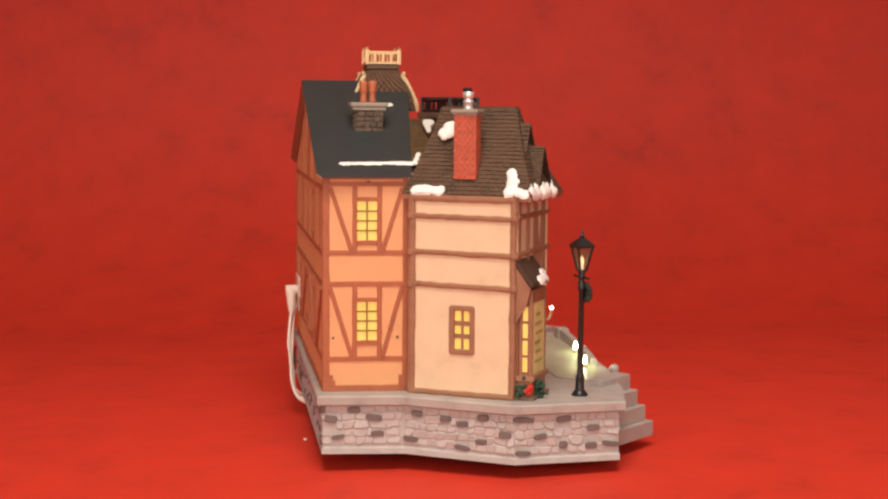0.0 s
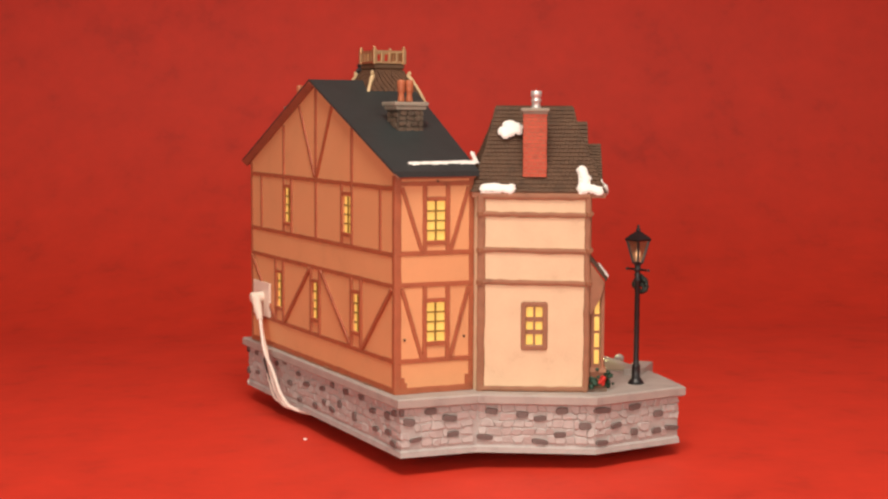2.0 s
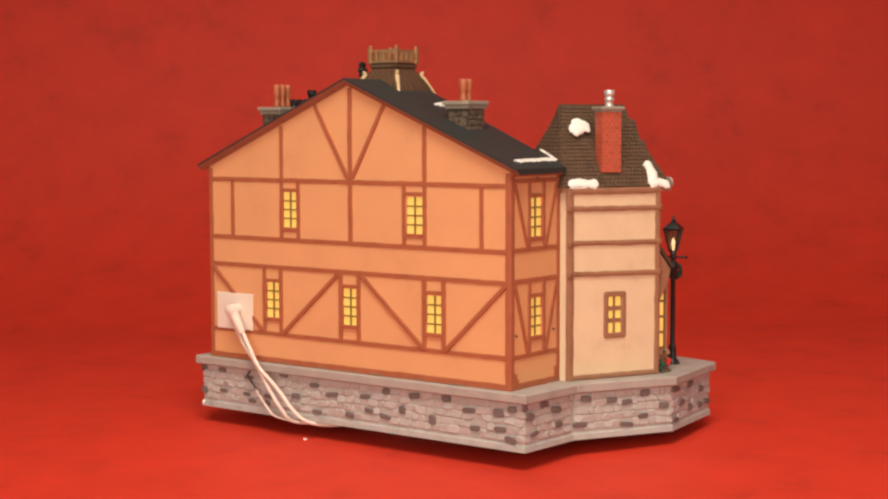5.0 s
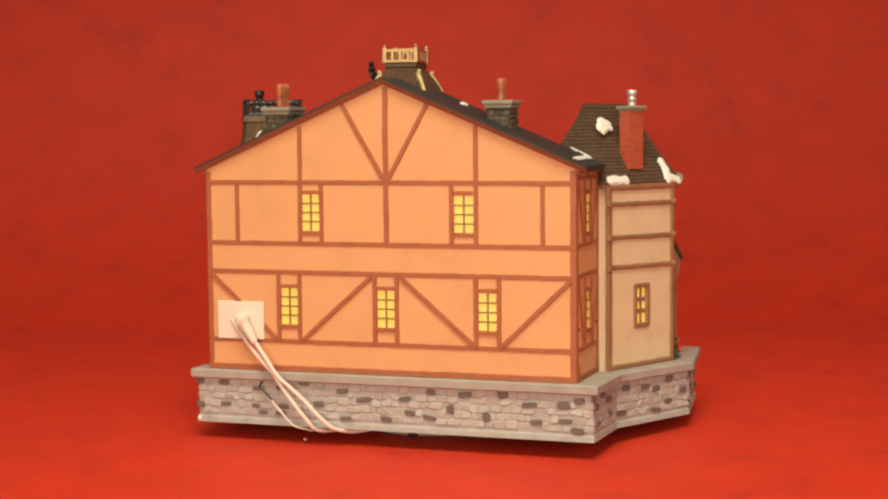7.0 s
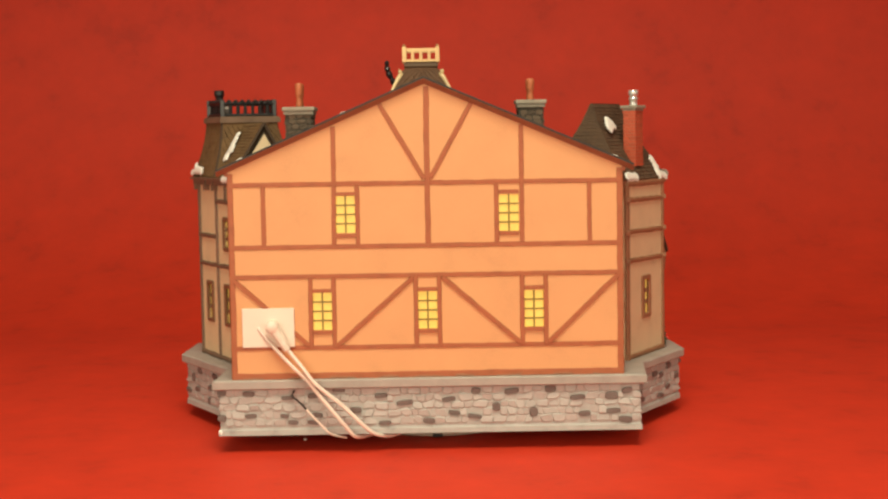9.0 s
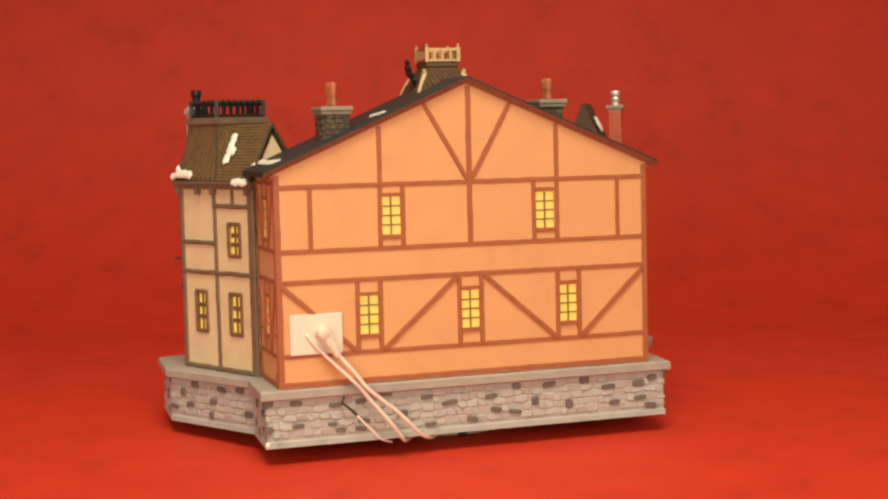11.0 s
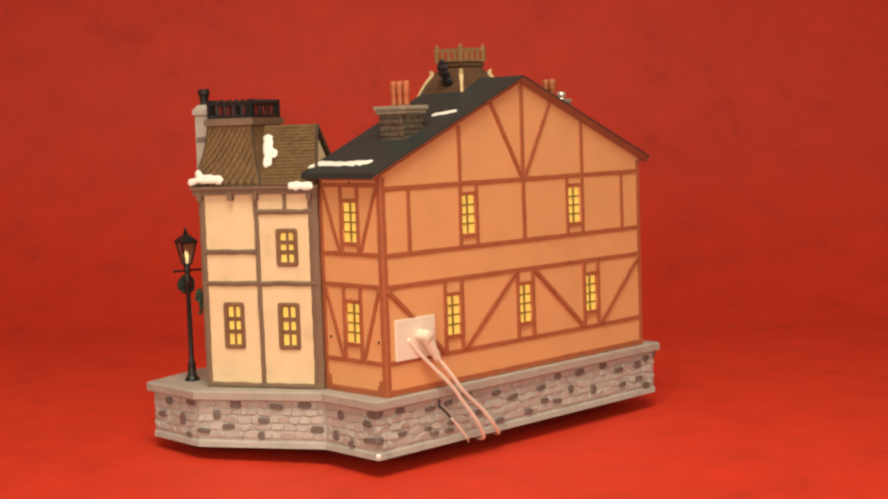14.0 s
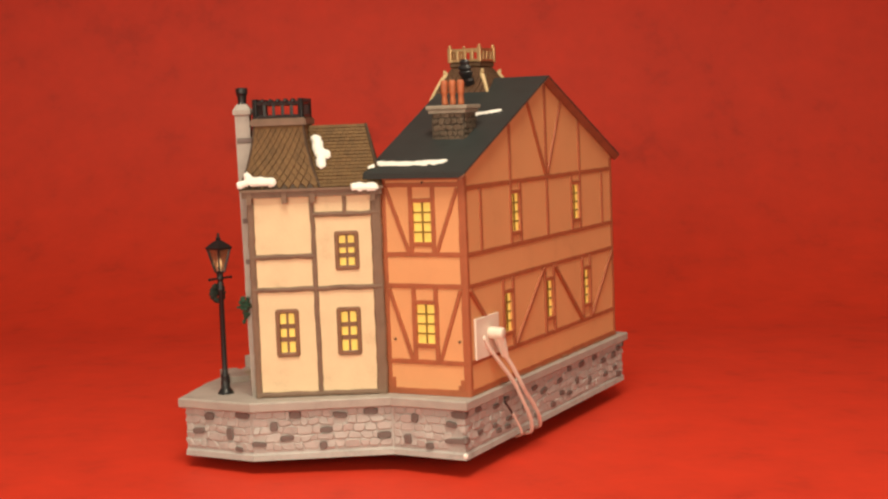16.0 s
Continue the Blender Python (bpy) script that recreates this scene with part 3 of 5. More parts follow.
def slope_bed(bm, at, n=10):
    g = [[bm.verts.new(at(i / n, j / n)) for i in range(n + 1)] for j in range(n + 1)]
    for j in range(n):
        for i in range(n):
            bm.faces.new((g[j][i], g[j][i + 1], g[j + 1][i + 1], g[j + 1][i]))


def slope_normal(at, u, v):
    e = 0.01
    u0, v0 = min(max(u, e), 1 - e), min(max(v, e), 1 - e)
    n = (at(u0 + e, v0) - at(u0 - e, v0)).cross(at(u0, v0 + e) - at(u0, v0 - e)).normalized()
    return n if n.z > 0 else -n


def shingles(verts, faces, at, rows, cols, thick=0.0009, diamond=False, seed=1):
    """Rows of overlapping tiles (or diamond scales) laid on a slope."""
    rnd = random.Random(seed)
    for j in range(rows):
        for i in range(-1, cols + 1):
            sh = 0.5 * (j % 2)
            u0, u1 = (i + sh + 0.02) / cols, (i + sh + 0.98) / cols
            v0, v1 = j / rows, min(1.0, (j + (1.9 if diamond else 1.02)) / rows)
            if u1 <= 0.005 or u0 >= 0.995 or v1 <= v0:
                continue
            u0, u1 = max(0.0, u0), min(1.0, u1)
            um, vm = (u0 + u1) / 2, (v0 + v1) / 2
            ring = [(um, v0), (u1, vm), (um, v1), (u0, vm)] if diamond else [(u0, v0), (u1, v0), (u1, v1), (u0, v1)]
            n = slope_normal(at, um, vm)
            lift = thick * rnd.uniform(0.75, 1.3)
            k = len(verts)
            for q, (u, v) in enumerate(ring):
                verts.append(at(u, v) - n * 0.0003)
            for q, (u, v) in enumerate(ring):
                low = (v1 - v) / (v1 - v0)
                verts.append(at(um + (u - um) * 0.93, vm + (v - vm) * 0.96) + n * (0.0002 + lift * (0.35 + 0.65 * low)))
            faces.append((k + 4, k + 5, k + 6, k + 7))
            for q in range(4):
                faces.append((k + q, k + (q + 1) % 4, k + 4 + (q + 1) % 4, k + 4 + q))


def joined(name, verts, faces, material, parent, label=""):
    me = bpy.data.meshes.new(name)
    me.from_pydata([tuple(v) for v in verts], [], faces)
    me.validate()
    bm = bmesh.new()
    bm.from_mesh(me)
    bmesh.ops.recalc_face_normals(bm, faces=bm.faces)
    bm.to_mesh(me)
    bm.free()
    me.materials.append(material)
    ob = new(name, me)
    ob.parent = parent
    ob["kind"] = "stuff"
    if label:
        ob["label"] = label
    return ob


def tiled_roof(name, slopes, parent, bed, tile, rows, cols, diamond=(), label="", seed=3, thick=0.0007):
    bm = bmesh.new()
    for at in slopes:
        slope_bed(bm, at)
    roof = part(name, bm, bed, parent, label)
    verts, faces = [], []
    for k, at in enumerate(slopes):
        shingles(verts, faces, at, rows, cols[k], thick, k in diamond, seed + k)
    joined("shingles", verts, faces, tile, roof, "small overlapping shingles")
    return roof


def build_east_roof():
    z0, z1 = 0.1450, 0.1925
    a, b, c, d = (0.1172, -0.0385), (0.1530, 0.0260), (0.1010, 0.0560), (0.0680, -0.0190)
    e, f, g, h = (0.1003, -0.0144), (0.1222, 0.0232), (0.1172, 0.0262), (0.0992, -0.0136)
    lo = [(*p, z0) for p in (a, b, c, d)]
    hi = [(*p, z1) for p in (e, f, g, h)]
    slopes = [quad(lo[i], lo[(i + 1) % 4], hi[(i + 1) % 4], hi[i], 0.25) for i in range(4)]
    roof = tiled_roof("roof_tiled", slopes, house, M_TILEBED, M_TILE, 22, (26, 20, 26, 20), label="steep hipped roof of small brown tiles")
    bm = bmesh.new()
    add_prism(bm, [e, f, g, h], z1 - 0.0012, z1 + 0.0008)
    part("roof_crown", bm, M_TILE, roof)
    bm = bmesh.new()
    add_prism(bm, [a, b, c, d], z0 - 0.0028, z0 + 0.0002)
    part("eave_board", bm, M_BROWN, roof)
    # two lower gables stepping down along the front
    u, n = Vector((-0.866, 0.5)), Vector((0.5, 0.866))
    for k, (s, out, half, top) in enumerate(((0.0277, 0.0006, 0.020, 0.1842), (0.0291, 0.0085, 0.014, 0.1716))):
        c0 = Vector(CE[1]) + u * s

        def P(ds, dn, z):
            p = c0 + u * ds + n * dn
            return (p.x, p.y, z)
        sl = [quad(P(-half, out, z0), P(-half, -0.030, z0), P(0, -0.030, top), P(0, out - 0.001, top)), quad(P(half, -0.030, z0), P(half, out, z0), P(0, out - 0.001, top), P(0, -0.030, top))]
        g = tiled_roof("gable_roof", sl, house, M_TILEBED, M_TILE, 17, (14, 14), label="small tiled front gable", seed=20 + k)
        bm = bmesh.new()
        v = [bm.verts.new(P(*q)) for q in ((-half + 0.001, out - 0.004, z0), (half - 0.001, out - 0.004, z0), (0, out - 0.006, top - 0.001))]
        bm.faces.new(v)
        w = [bm.verts.new(P(*q)) for q in ((-half + 0.001, out - 0.006, z0), (half - 0.001, out - 0.006, z0), (0, out - 0.008, top - 0.001))]
        bm.faces.new(w[::-1])
        for i in range(3):
            bm.faces.new((v[i], v[(i + 1) % 3], w[(i + 1) % 3], w[i]))
        part("gable_wall", bm, M_BROWN, g)


build_east_roof()


def build_west_roof():
    z0, z1 = 0.1502, 0.1858
    top = [(-0.1350, 0.0077), (-0.1480, 0.0316), (-0.1144, 0.0471), (-0.1014, 0.0232)]
    low = [(-0.1392, -0.0040), (-0.1585, 0.0362), (-0.1040, 0.0660), (-0.0820, 0.0230)]
    lo, hi = [(*p, z0) for p in low], [(*p, z1) for p in top]
    slopes = [quad(lo[i], lo[(i + 1) % 4], hi[(i + 1) % 4], hi[i], 0.7) for i in range(4)]
    roof = tiled_roof("mansard_roof", slopes, house, M_TILEBED, M_SCALE, 12, (9, 11, 9, 11), diamond=(0, 1, 2, 3), label="hollow-sided mansard roof of brown diamond scales", seed=40)
    # ribs along the hips
    for i in (0, 1):
        bm = bmesh.new()
        add_tube(bm, [slopes[i](0, k / 10) for k in range(11)], 0.0009, 6)
        part("hip_rib", bm, M_TILEBED, roof)
    bm = bmesh.new()
    big = offset(top[::-1], 0.0018)[::-1]
    add_prism(bm, big, z1 - 0.0006, z1 + 0.0026)
    add_prism(bm, offset(top[::-1], 0.0010)[::-1], z1 + 0.0026, z1 + 0.0034)
    part("roof_deck", bm, M_UMBER, roof)
    # cross gable towards the back
    r0, r1 = (-0.1054, -0.0150, 0.1843), (-0.1275, 0.0260, 0.1843)
    e0, e1 = (-0.1240, -0.0338, z0), (-0.1405, -0.0010, z0)
    i0, i1 = (-0.0886, -0.0145, z0 + 0.002), (-0.0980, 0.0230, z0 + 0.002)
    sl = [quad(e0, e1, r1, r0, 0.15), quad(i1, i0, r0, r1, 0.15)]
    g = tiled_roof("gable_roof", sl, house, M_TILEBED, M_SCALE, 18, (15, 15), label="gabled roof of brown tiles", seed=60)
    bm = bmesh.new()
    E0, R0, I0 = Vector(e0), Vector(r0), Vector(i0)
    inn = Vector((0.0, 0.004, 0))
    mid = (E0 + I0) / 2
    tri = [mid.lerp(p, 0.84) for p in (E0, I0)] + [mid.lerp(R0, 0.80)]
    v = [bm.verts.new(p + inn * 0.5) for p in tri]
    w = [bm.verts.new(p + inn * 1.3) for p in tri]
    bm.faces.new(v)
    bm.faces.new(w[::-1])
    for i in range(3):
        bm.faces.new((v[i], v[(i + 1) % 3], w[(i + 1) % 3], w[i]))
    part("gable_wall", bm, M_CREAM, g)
    bm = bmesh.new()
    v = [bm.verts.new(p + inn * 0.7) for p in (E0, I0, R0)]
    w = [bm.verts.new(p + inn * 1.6) for p in (E0, I0, R0)]
    bm.faces.new(v)
    bm.faces.new(w[::-1])
    for i in range(3):
        bm.faces.new((v[i], v[(i + 1) % 3], w[(i + 1) % 3], w[i]))
    part("gable_board", bm, M_TILEBED, g)
    for p, q in ((E0, R0), (I0, R0)):
        bm = bmesh.new()
        add_tube(bm, [p.lerp(q, k / 4) + Vector((0, -0.0004, 0)) for k in range(5)], 0.0009, 6)
        part("bargeboard", bm, M_TILEBED, g)
    # black iron cresting
    top = offset(top[::-1], -0.0010)[::-1]
    fence = part("roof_railing", cresting_rails(top, z1 + 0.0034), M_BLACK, house, "black iron roof railing with knobbed top")
    for i in range(4):
        a, b = Vector(top[i]), Vector(top[(i + 1) % 4])
        n = max(4, round((b - a).length / 0.0052))
        for k in range(n):
            p = a.lerp(b, k / n)
            bm = bmesh.new()
            if k == 0:
                add_box(bm, Matrix.Translation((p.x, p.y, z1 + 0.003)), 0.0026, 0.0026, 0.0112, 0.0003)
            else:
                add_box(bm, Matrix.Translation((p.x, p.y, z1 + 0.003)) @ Matrix.Rotation(math.atan2(b.y - a.y, b.x - a.x), 4, "Z"), 0.0016, 0.0014, 0.0092, 0.0002)
            part("baluster", bm, M_BLACK, fence)


def cresting_rails(top, z):
    bm = bmesh.new()
    for i in range(4):
        a, b = Vector((*top[i], 0)), Vector((*top[(i + 1) % 4], 0))
        for h, r in ((0.0008, 0.0012), (0.0082, 0.0012)):
            add_tube(bm, [a + Vector((0, 0, z + h)), b + Vector((0, 0, z + h))], r, 6)
        n = max(4, round((b - a).length / 0.0042))
        for k in range(1, n):
            p = a.lerp(b, k / n)
            add_lathe(bm, Matrix.Translation((p.x, p.y, z + 0.0085)), [(0.0012, 0), (0.0017, 0.0008), (0.0013, 0.0018), (0.0004, 0.0024)], 8)
    return bm


build_west_roof()


# ---------------------------------------------------------------- cupola on the ridge
def build_cupola():
    c = Vector((-0.0062, -0.0365))
    h = 0.0100

    def sq(k):
        return [(c.x - k, c.y - k), (c.x + k, c.y - k), (c.x + k, c.y + k), (c.x - k, c.y + k)]
    lo, hi = [(*p, 0.1900) for p in sq(0.0198)], [(*p, 0.2160) for p in sq(0.0086)]
    slopes = [quad(lo[i], lo[(i + 1) % 4], hi[(i + 1) % 4], hi[i], -0.8) for i in range(4)]
    roof = tiled_roof("cupola_roof", slopes, house, M_TILEBED, M_CUPOLA, 12, (9, 9, 9, 9), diamond=(0, 1, 2, 3), label="flared cupola roof of brown scales with ivory ribs", seed=80)
    for i in range(4):
        bm = bmesh.new()
        out = (Vector(slopes[i](0, 0)) - Vector((*c, 0.19))).normalized() * 0.0006
        way = out.normalized()
        path = [slopes[i](0, k / 14) + out for k in range(13)]
        add_tube(bm, path, lambda t: 0.0010 + 0.0004 * max(0.0, math.sin(t * 9.4 - 0.6)), 8)
        p = path[-1] + way * 0.0003
        add_tube(bm, spline([p, p + way * 0.0012 + Vector((0, 0, 0.0008)), p + way * 0.0007 + Vector((0, 0, 0.0020))], 4), 0.0011, 8)
        bmesh.ops.create_icosphere(bm, subdivisions=2, radius=0.0011, matrix=Matrix.Translation(p + way * 0.0008 + Vector((0, 0, 0.0008))))
        part("rib", bm, M_IVORY, roof, "ivory scroll rib")
    bm = bmesh.new()
    add_loft(bm, [(sq(h - 0.0026), 0.2140), (sq(h - 0.0022), 0.2154), (sq(h - 0.0002), 0.2160), (sq(h + 0.0003), 0.2168), (sq(h + 0.0002), 0.2186), (sq(h - 0.0004), 0.2194)])
    part("deck", bm, M_DECK, roof)
    rail = bmesh.new()
    for i in range(4):
        a, b = (Vector((*p, 0)) for p in (sq(h)[i], sq(h)[(i + 1) % 4]))
        mid, d = (a + b) / 2, (b - a)
        m = Matrix.Translation((mid.x, mid.y, 0)) @ Matrix.Rotation(math.atan2(d.y, d.x), 4, "Z")
        add_box(rail, m @ Matrix.Translation((0, 0, 0.2194)), d.length, 0.0016, 0.0014)
        add_box(rail, m @ Matrix.Translation((0, 0, 0.2258)), d.length, 0.0014, 0.0016)
    rail = part("cupola_railing", rail, M_GILT, house, "ivory roof-walk railing around the cupola deck")
    for i in range(4):
        a, b = (Vector((*p, 0)) for p in (sq(h)[i], sq(h)[(i + 1) % 4]))
        bm = bmesh.new()
        add_box(bm, Matrix.Translation((a.x, a.y, 0.2190)), 0.0025, 0.0025, 0.0092, 0.0004)
        add_lathe(bm, Matrix.Translation((a.x, a.y, 0.2280)), [(0.0008, 0), (0.0012, 0.0010), (0.0003, 0.0020)], 8)
        part("post", bm, M_GILT, rail)
        for k in (1, 2, 3):
            p = a.lerp(b, k / 4)
            bm = bmesh.new()
            add_box(bm, Matrix.Translation((p.x, p.y, 0.2200)), 0.0018, 0.0018, 0.0062, 0.0003)
            part("baluster", bm, M_GILT, rail)
    # bent black stove pipe beside it
    bm = bmesh.new()
    path = spline([(-0.0185, -0.0412, 0.1990), (-0.0205, -0.0412, 0.2030), (-0.0227, -0.0412, 0.2067), (-0.0257, -0.0412, 0.2124), (-0.0268, -0.0412, 0.2160), (-0.0270, -0.0412, 0.2206)], 10)
    knots = [0.0, 0.25, 0.38, 0.46, 0.50, 0.58, 0.64, 0.68, 0.76, 0.82, 0.86, 0.94, 1.0]
    widths = [0.0010, 0.0011, 0.0017, 0.0019, 0.0014, 0.0020, 0.0020, 0.0014, 0.0020, 0.0018, 0.0012, 0.0015, 0.0009]
    add_tube(bm, path, lambda t: float(np.interp(t, knots, widths)), 14)
    bmesh.ops.scale(bm, vec=(1, 2.3, 1), verts=bm.verts, space=Matrix.Translation((0, 0.0412, 0)))
    part("stove_pipe", bm, M_PIPE, house, "bent ribbed black stove pipe")


build_cupola()


# ---------------------------------------------------------------- chimneys
RUBBLE = [stone_mesh("rubble", M_RUBBLE, 70 + i) for i in range(4)]


def stone_chimney(x, y, z0, ztop, sx, sy, pots, tall):
    bm = bmesh.new()
    add_box(bm, Matrix.Translation((x, y, z0)), sx, sy, ztop - 0.0040 - z0)
    body = part("stone_chimney", bm, M_RUBBLEBED, house, "dark rubble chimney with a grey cap and clay pots")
    bm = bmesh.new()
    add_box(bm, Matrix.Translation((x, y, ztop - 0.0044)), sx + 0.0026, sy + 0.0034, 0.0022, 0.0005)
    add_box(bm, Matrix.Translation((x, y, ztop - 0.0022)), sx + 0.0042, sy + 0.0056, 0.0024, 0.0006)
    part("cap", bm, M_CHIMCAP, body, "grey stone cap")
    rnd = random.Random(round(x * 1e4))
    hx, hy = sx / 2, sy / 2
    for a, b, o in (((x - hx, y - hy), (x + hx, y - hy), (x, y - 1)), ((x + hx, y - hy), (x + hx, y + hy), (x + 1, y)),
                    ((x - hx, y + hy), (x - hx, y - hy), (x - 1, y))):
        f = Face(a, b, o)
        z = z0 + 0.002
        while z < ztop - 0.0062:
            hgt = rnd.uniform(0.0027, 0.0038)
            s = rnd.uniform(0.0, 0.0015)
            while s < f.length - 0.001:
                w = min(rnd.uniform(0.0028, 0.0056), f.length - s)
                lay(f, rnd.choice(RUBBLE), "stone", body, s + w / 2, z + hgt / 2, w * 0.94, hgt * rnd.uniform(0.7, 1.05), rnd.uniform(0.0004, 0.0010), tilt=rnd.uniform(-0.3, 0.3))
                s += w
            z += hgt
    thin = 0.82 if len(pots) > 2 else 0.94
    for py in pots:
        bm = bmesh.new()
        add_lathe(bm, Matrix.Translation((x, y + py, ztop)) @ Matrix.Diagonal((thin, thin, tall, 1)), [(0.0024, 0), (0.0022, 0.0015), (0.0018, 0.0045), (0.0022, 0.0058), (0.0026, 0.0066), (0.0024, 0.0078), (0.0026, 0.0092), (0.0027, 0.0110), (0.0021, 0.0122), (0.0013, 0.0124)], 12)
        part("chimney_pot", bm, M_CLAY, body, "terracotta chimney pot", smooth=True)


stone_chimney(0.0590, -0.0520, 0.1690, 0.1950, 0.0143, 0.0162, (-0.0026, 0.0026), 1.05)
stone_chimney(-0.0788, -0.0580, 0.1640, 0.1928, 0.0150, 0.0202, (-0.0051, 0.0, 0.0051), 1.16)


def brick_chimney():
    m = Matrix.Translation((0.1274, -0.0046, 0)) @ Matrix.Rotation(math.atan2(F_EAST.u.y, F_EAST.u.x), 4, "Z")
    z0, z1, hx, hy = 0.1535, 0.1885, 0.0063, 0.0039
    bm = bmesh.new()
    add_box(bm, m @ Matrix.Translation((0, 0, z0)), 2 * hx - 0.0006, 2 * hy - 0.0006, z1 - z0)
    body = part("brick_chimney", bm, M_JOINT, house, "red brick chimney with a grey cap and silver pot")
    verts, faces = [], []
    rnd = random.Random(5)
    rows = 17
    for side in range(4):
        q = m @ Matrix.Rotation(side * math.pi / 2, 4, "Z")
        half, deep, n = (hx, hy, 4) if side % 2 == 0 else (hy, hx, 2)
        for r in range(rows):
            za, zb = z0 + (z1 - z0) * (r + 0.07) / rows, z0 + (z1 - z0) * (r + 0.93) / rows
            cuts = [-half] + [-half + 2 * half * (k + (0.5 if r % 2 else 0.0)) / n for k in range(0 if r % 2 else 1, n)] + [half]
            for a, b in zip(cuts, cuts[1:]):
                g = rnd.uniform(0.0001, 0.0004)
                k = len(verts)
                e = 0.00014
                for x, z in ((a + e, za), (b - e, za), (b - e, zb), (a + e, zb)):
                    verts.append(q @ Vector((x, -deep + 0.0006, z)))
                    verts.append(q @ Vector((x * 0.99, -deep - g, z)))
                faces.append((k + 1, k + 3, k + 5, k + 7))
                for i in range(4):
                    j = (i + 1) % 4
                    faces.append((k + 2 * i, k + 2 * j, k + 2 * j + 1, k + 2 * i + 1))
    joined("bricks", verts, faces, M_BRICK, body, "small red bricks")
    bm = bmesh.new()
    add_box(bm, m @ Matrix.Translation((0, 0, z1 - 0.0002)), 0.0138, 0.0088, 0.0016, 0.0004)
    add_box(bm, m @ Matrix.Translation((0, 0, z1 + 0.0012)), 0.0158, 0.0114, 0.0020, 0.0006)
    part("cap", bm, M_CHIMCAP, body, "grey stone cap")
    bm = bmesh.new()
    add_lathe(bm, m @ Matrix.Translation((0.0005, 0.0, z1 + 0.0030)), [(0.0028, 0), (0.0026, 0.0008), (0.0024, 0.0035), (0.0030, 0.0040), (0.0030, 0.0048), (0.0024, 0.0052), (0.0024, 0.0062), (0.0031, 0.0068), (0.0031, 0.0096), (0.0024, 0.0098)], 16)
    part("chimney_pot", bm, M_METAL, body, "silver metal chimney pot", smooth=True)


brick_chimney()


def grey_chimney():
    turn = Matrix.Rotation(math.atan2(F_WEST.u.y, F_WEST.u.x), 4, "Z")

    def at(z):
        """The stack leans out a little towards its top."""
        t = (z - FLOOR) / 0.165
        return Matrix.Translation((-0.1442 + 0.0028 * t, 0.0373 + 0.0060 * t, z)) @ turn

    def ring(z, w):
        m = at(z)
        return [tuple((m @ Vector((x * w, y * (w + 0.001), 0))).xy) for x, y in ((-1, -1), (1, -1), (1, 1), (-1, 1))]
    bm = bmesh.new()
    add_loft(bm, [(ring(z, w), z) for z, w in ((FLOOR, 0.0050), (0.098, 0.0047), (0.0985, 0.0045), (0.150, 0.0043), (0.1915, 0.0040), (0.192, 0.0050), (0.1945, 0.0050), (0.1974, 0.0028), (0.1978, 0.0026))])
    body = part("grey_chimney", bm, M_GREY, house, "tall grey stone chimney stack at the house corner")
    for z in (0.055, 0.082, 0.108, 0.131, 0.176):
        bm = bmesh.new()
        add_box(bm, at(z) @ Matrix.Translation((-0.0006, 0.0, 0)), 0.0086, 0.0112, 0.0030, 0.0006)
        part("stone", bm, M_DARK, body)
    bm = bmesh.new()
    add_lathe(bm, at(0.1972), [(0.0026, 0), (0.0024, 0.002), (0.0027, 0.005), (0.0034, 0.0068), (0.0034, 0.0092), (0.0028, 0.0098)], 14)
    part("chimney_pot", bm, M_BLACK, body, "black chimney pot")


grey_chimney()


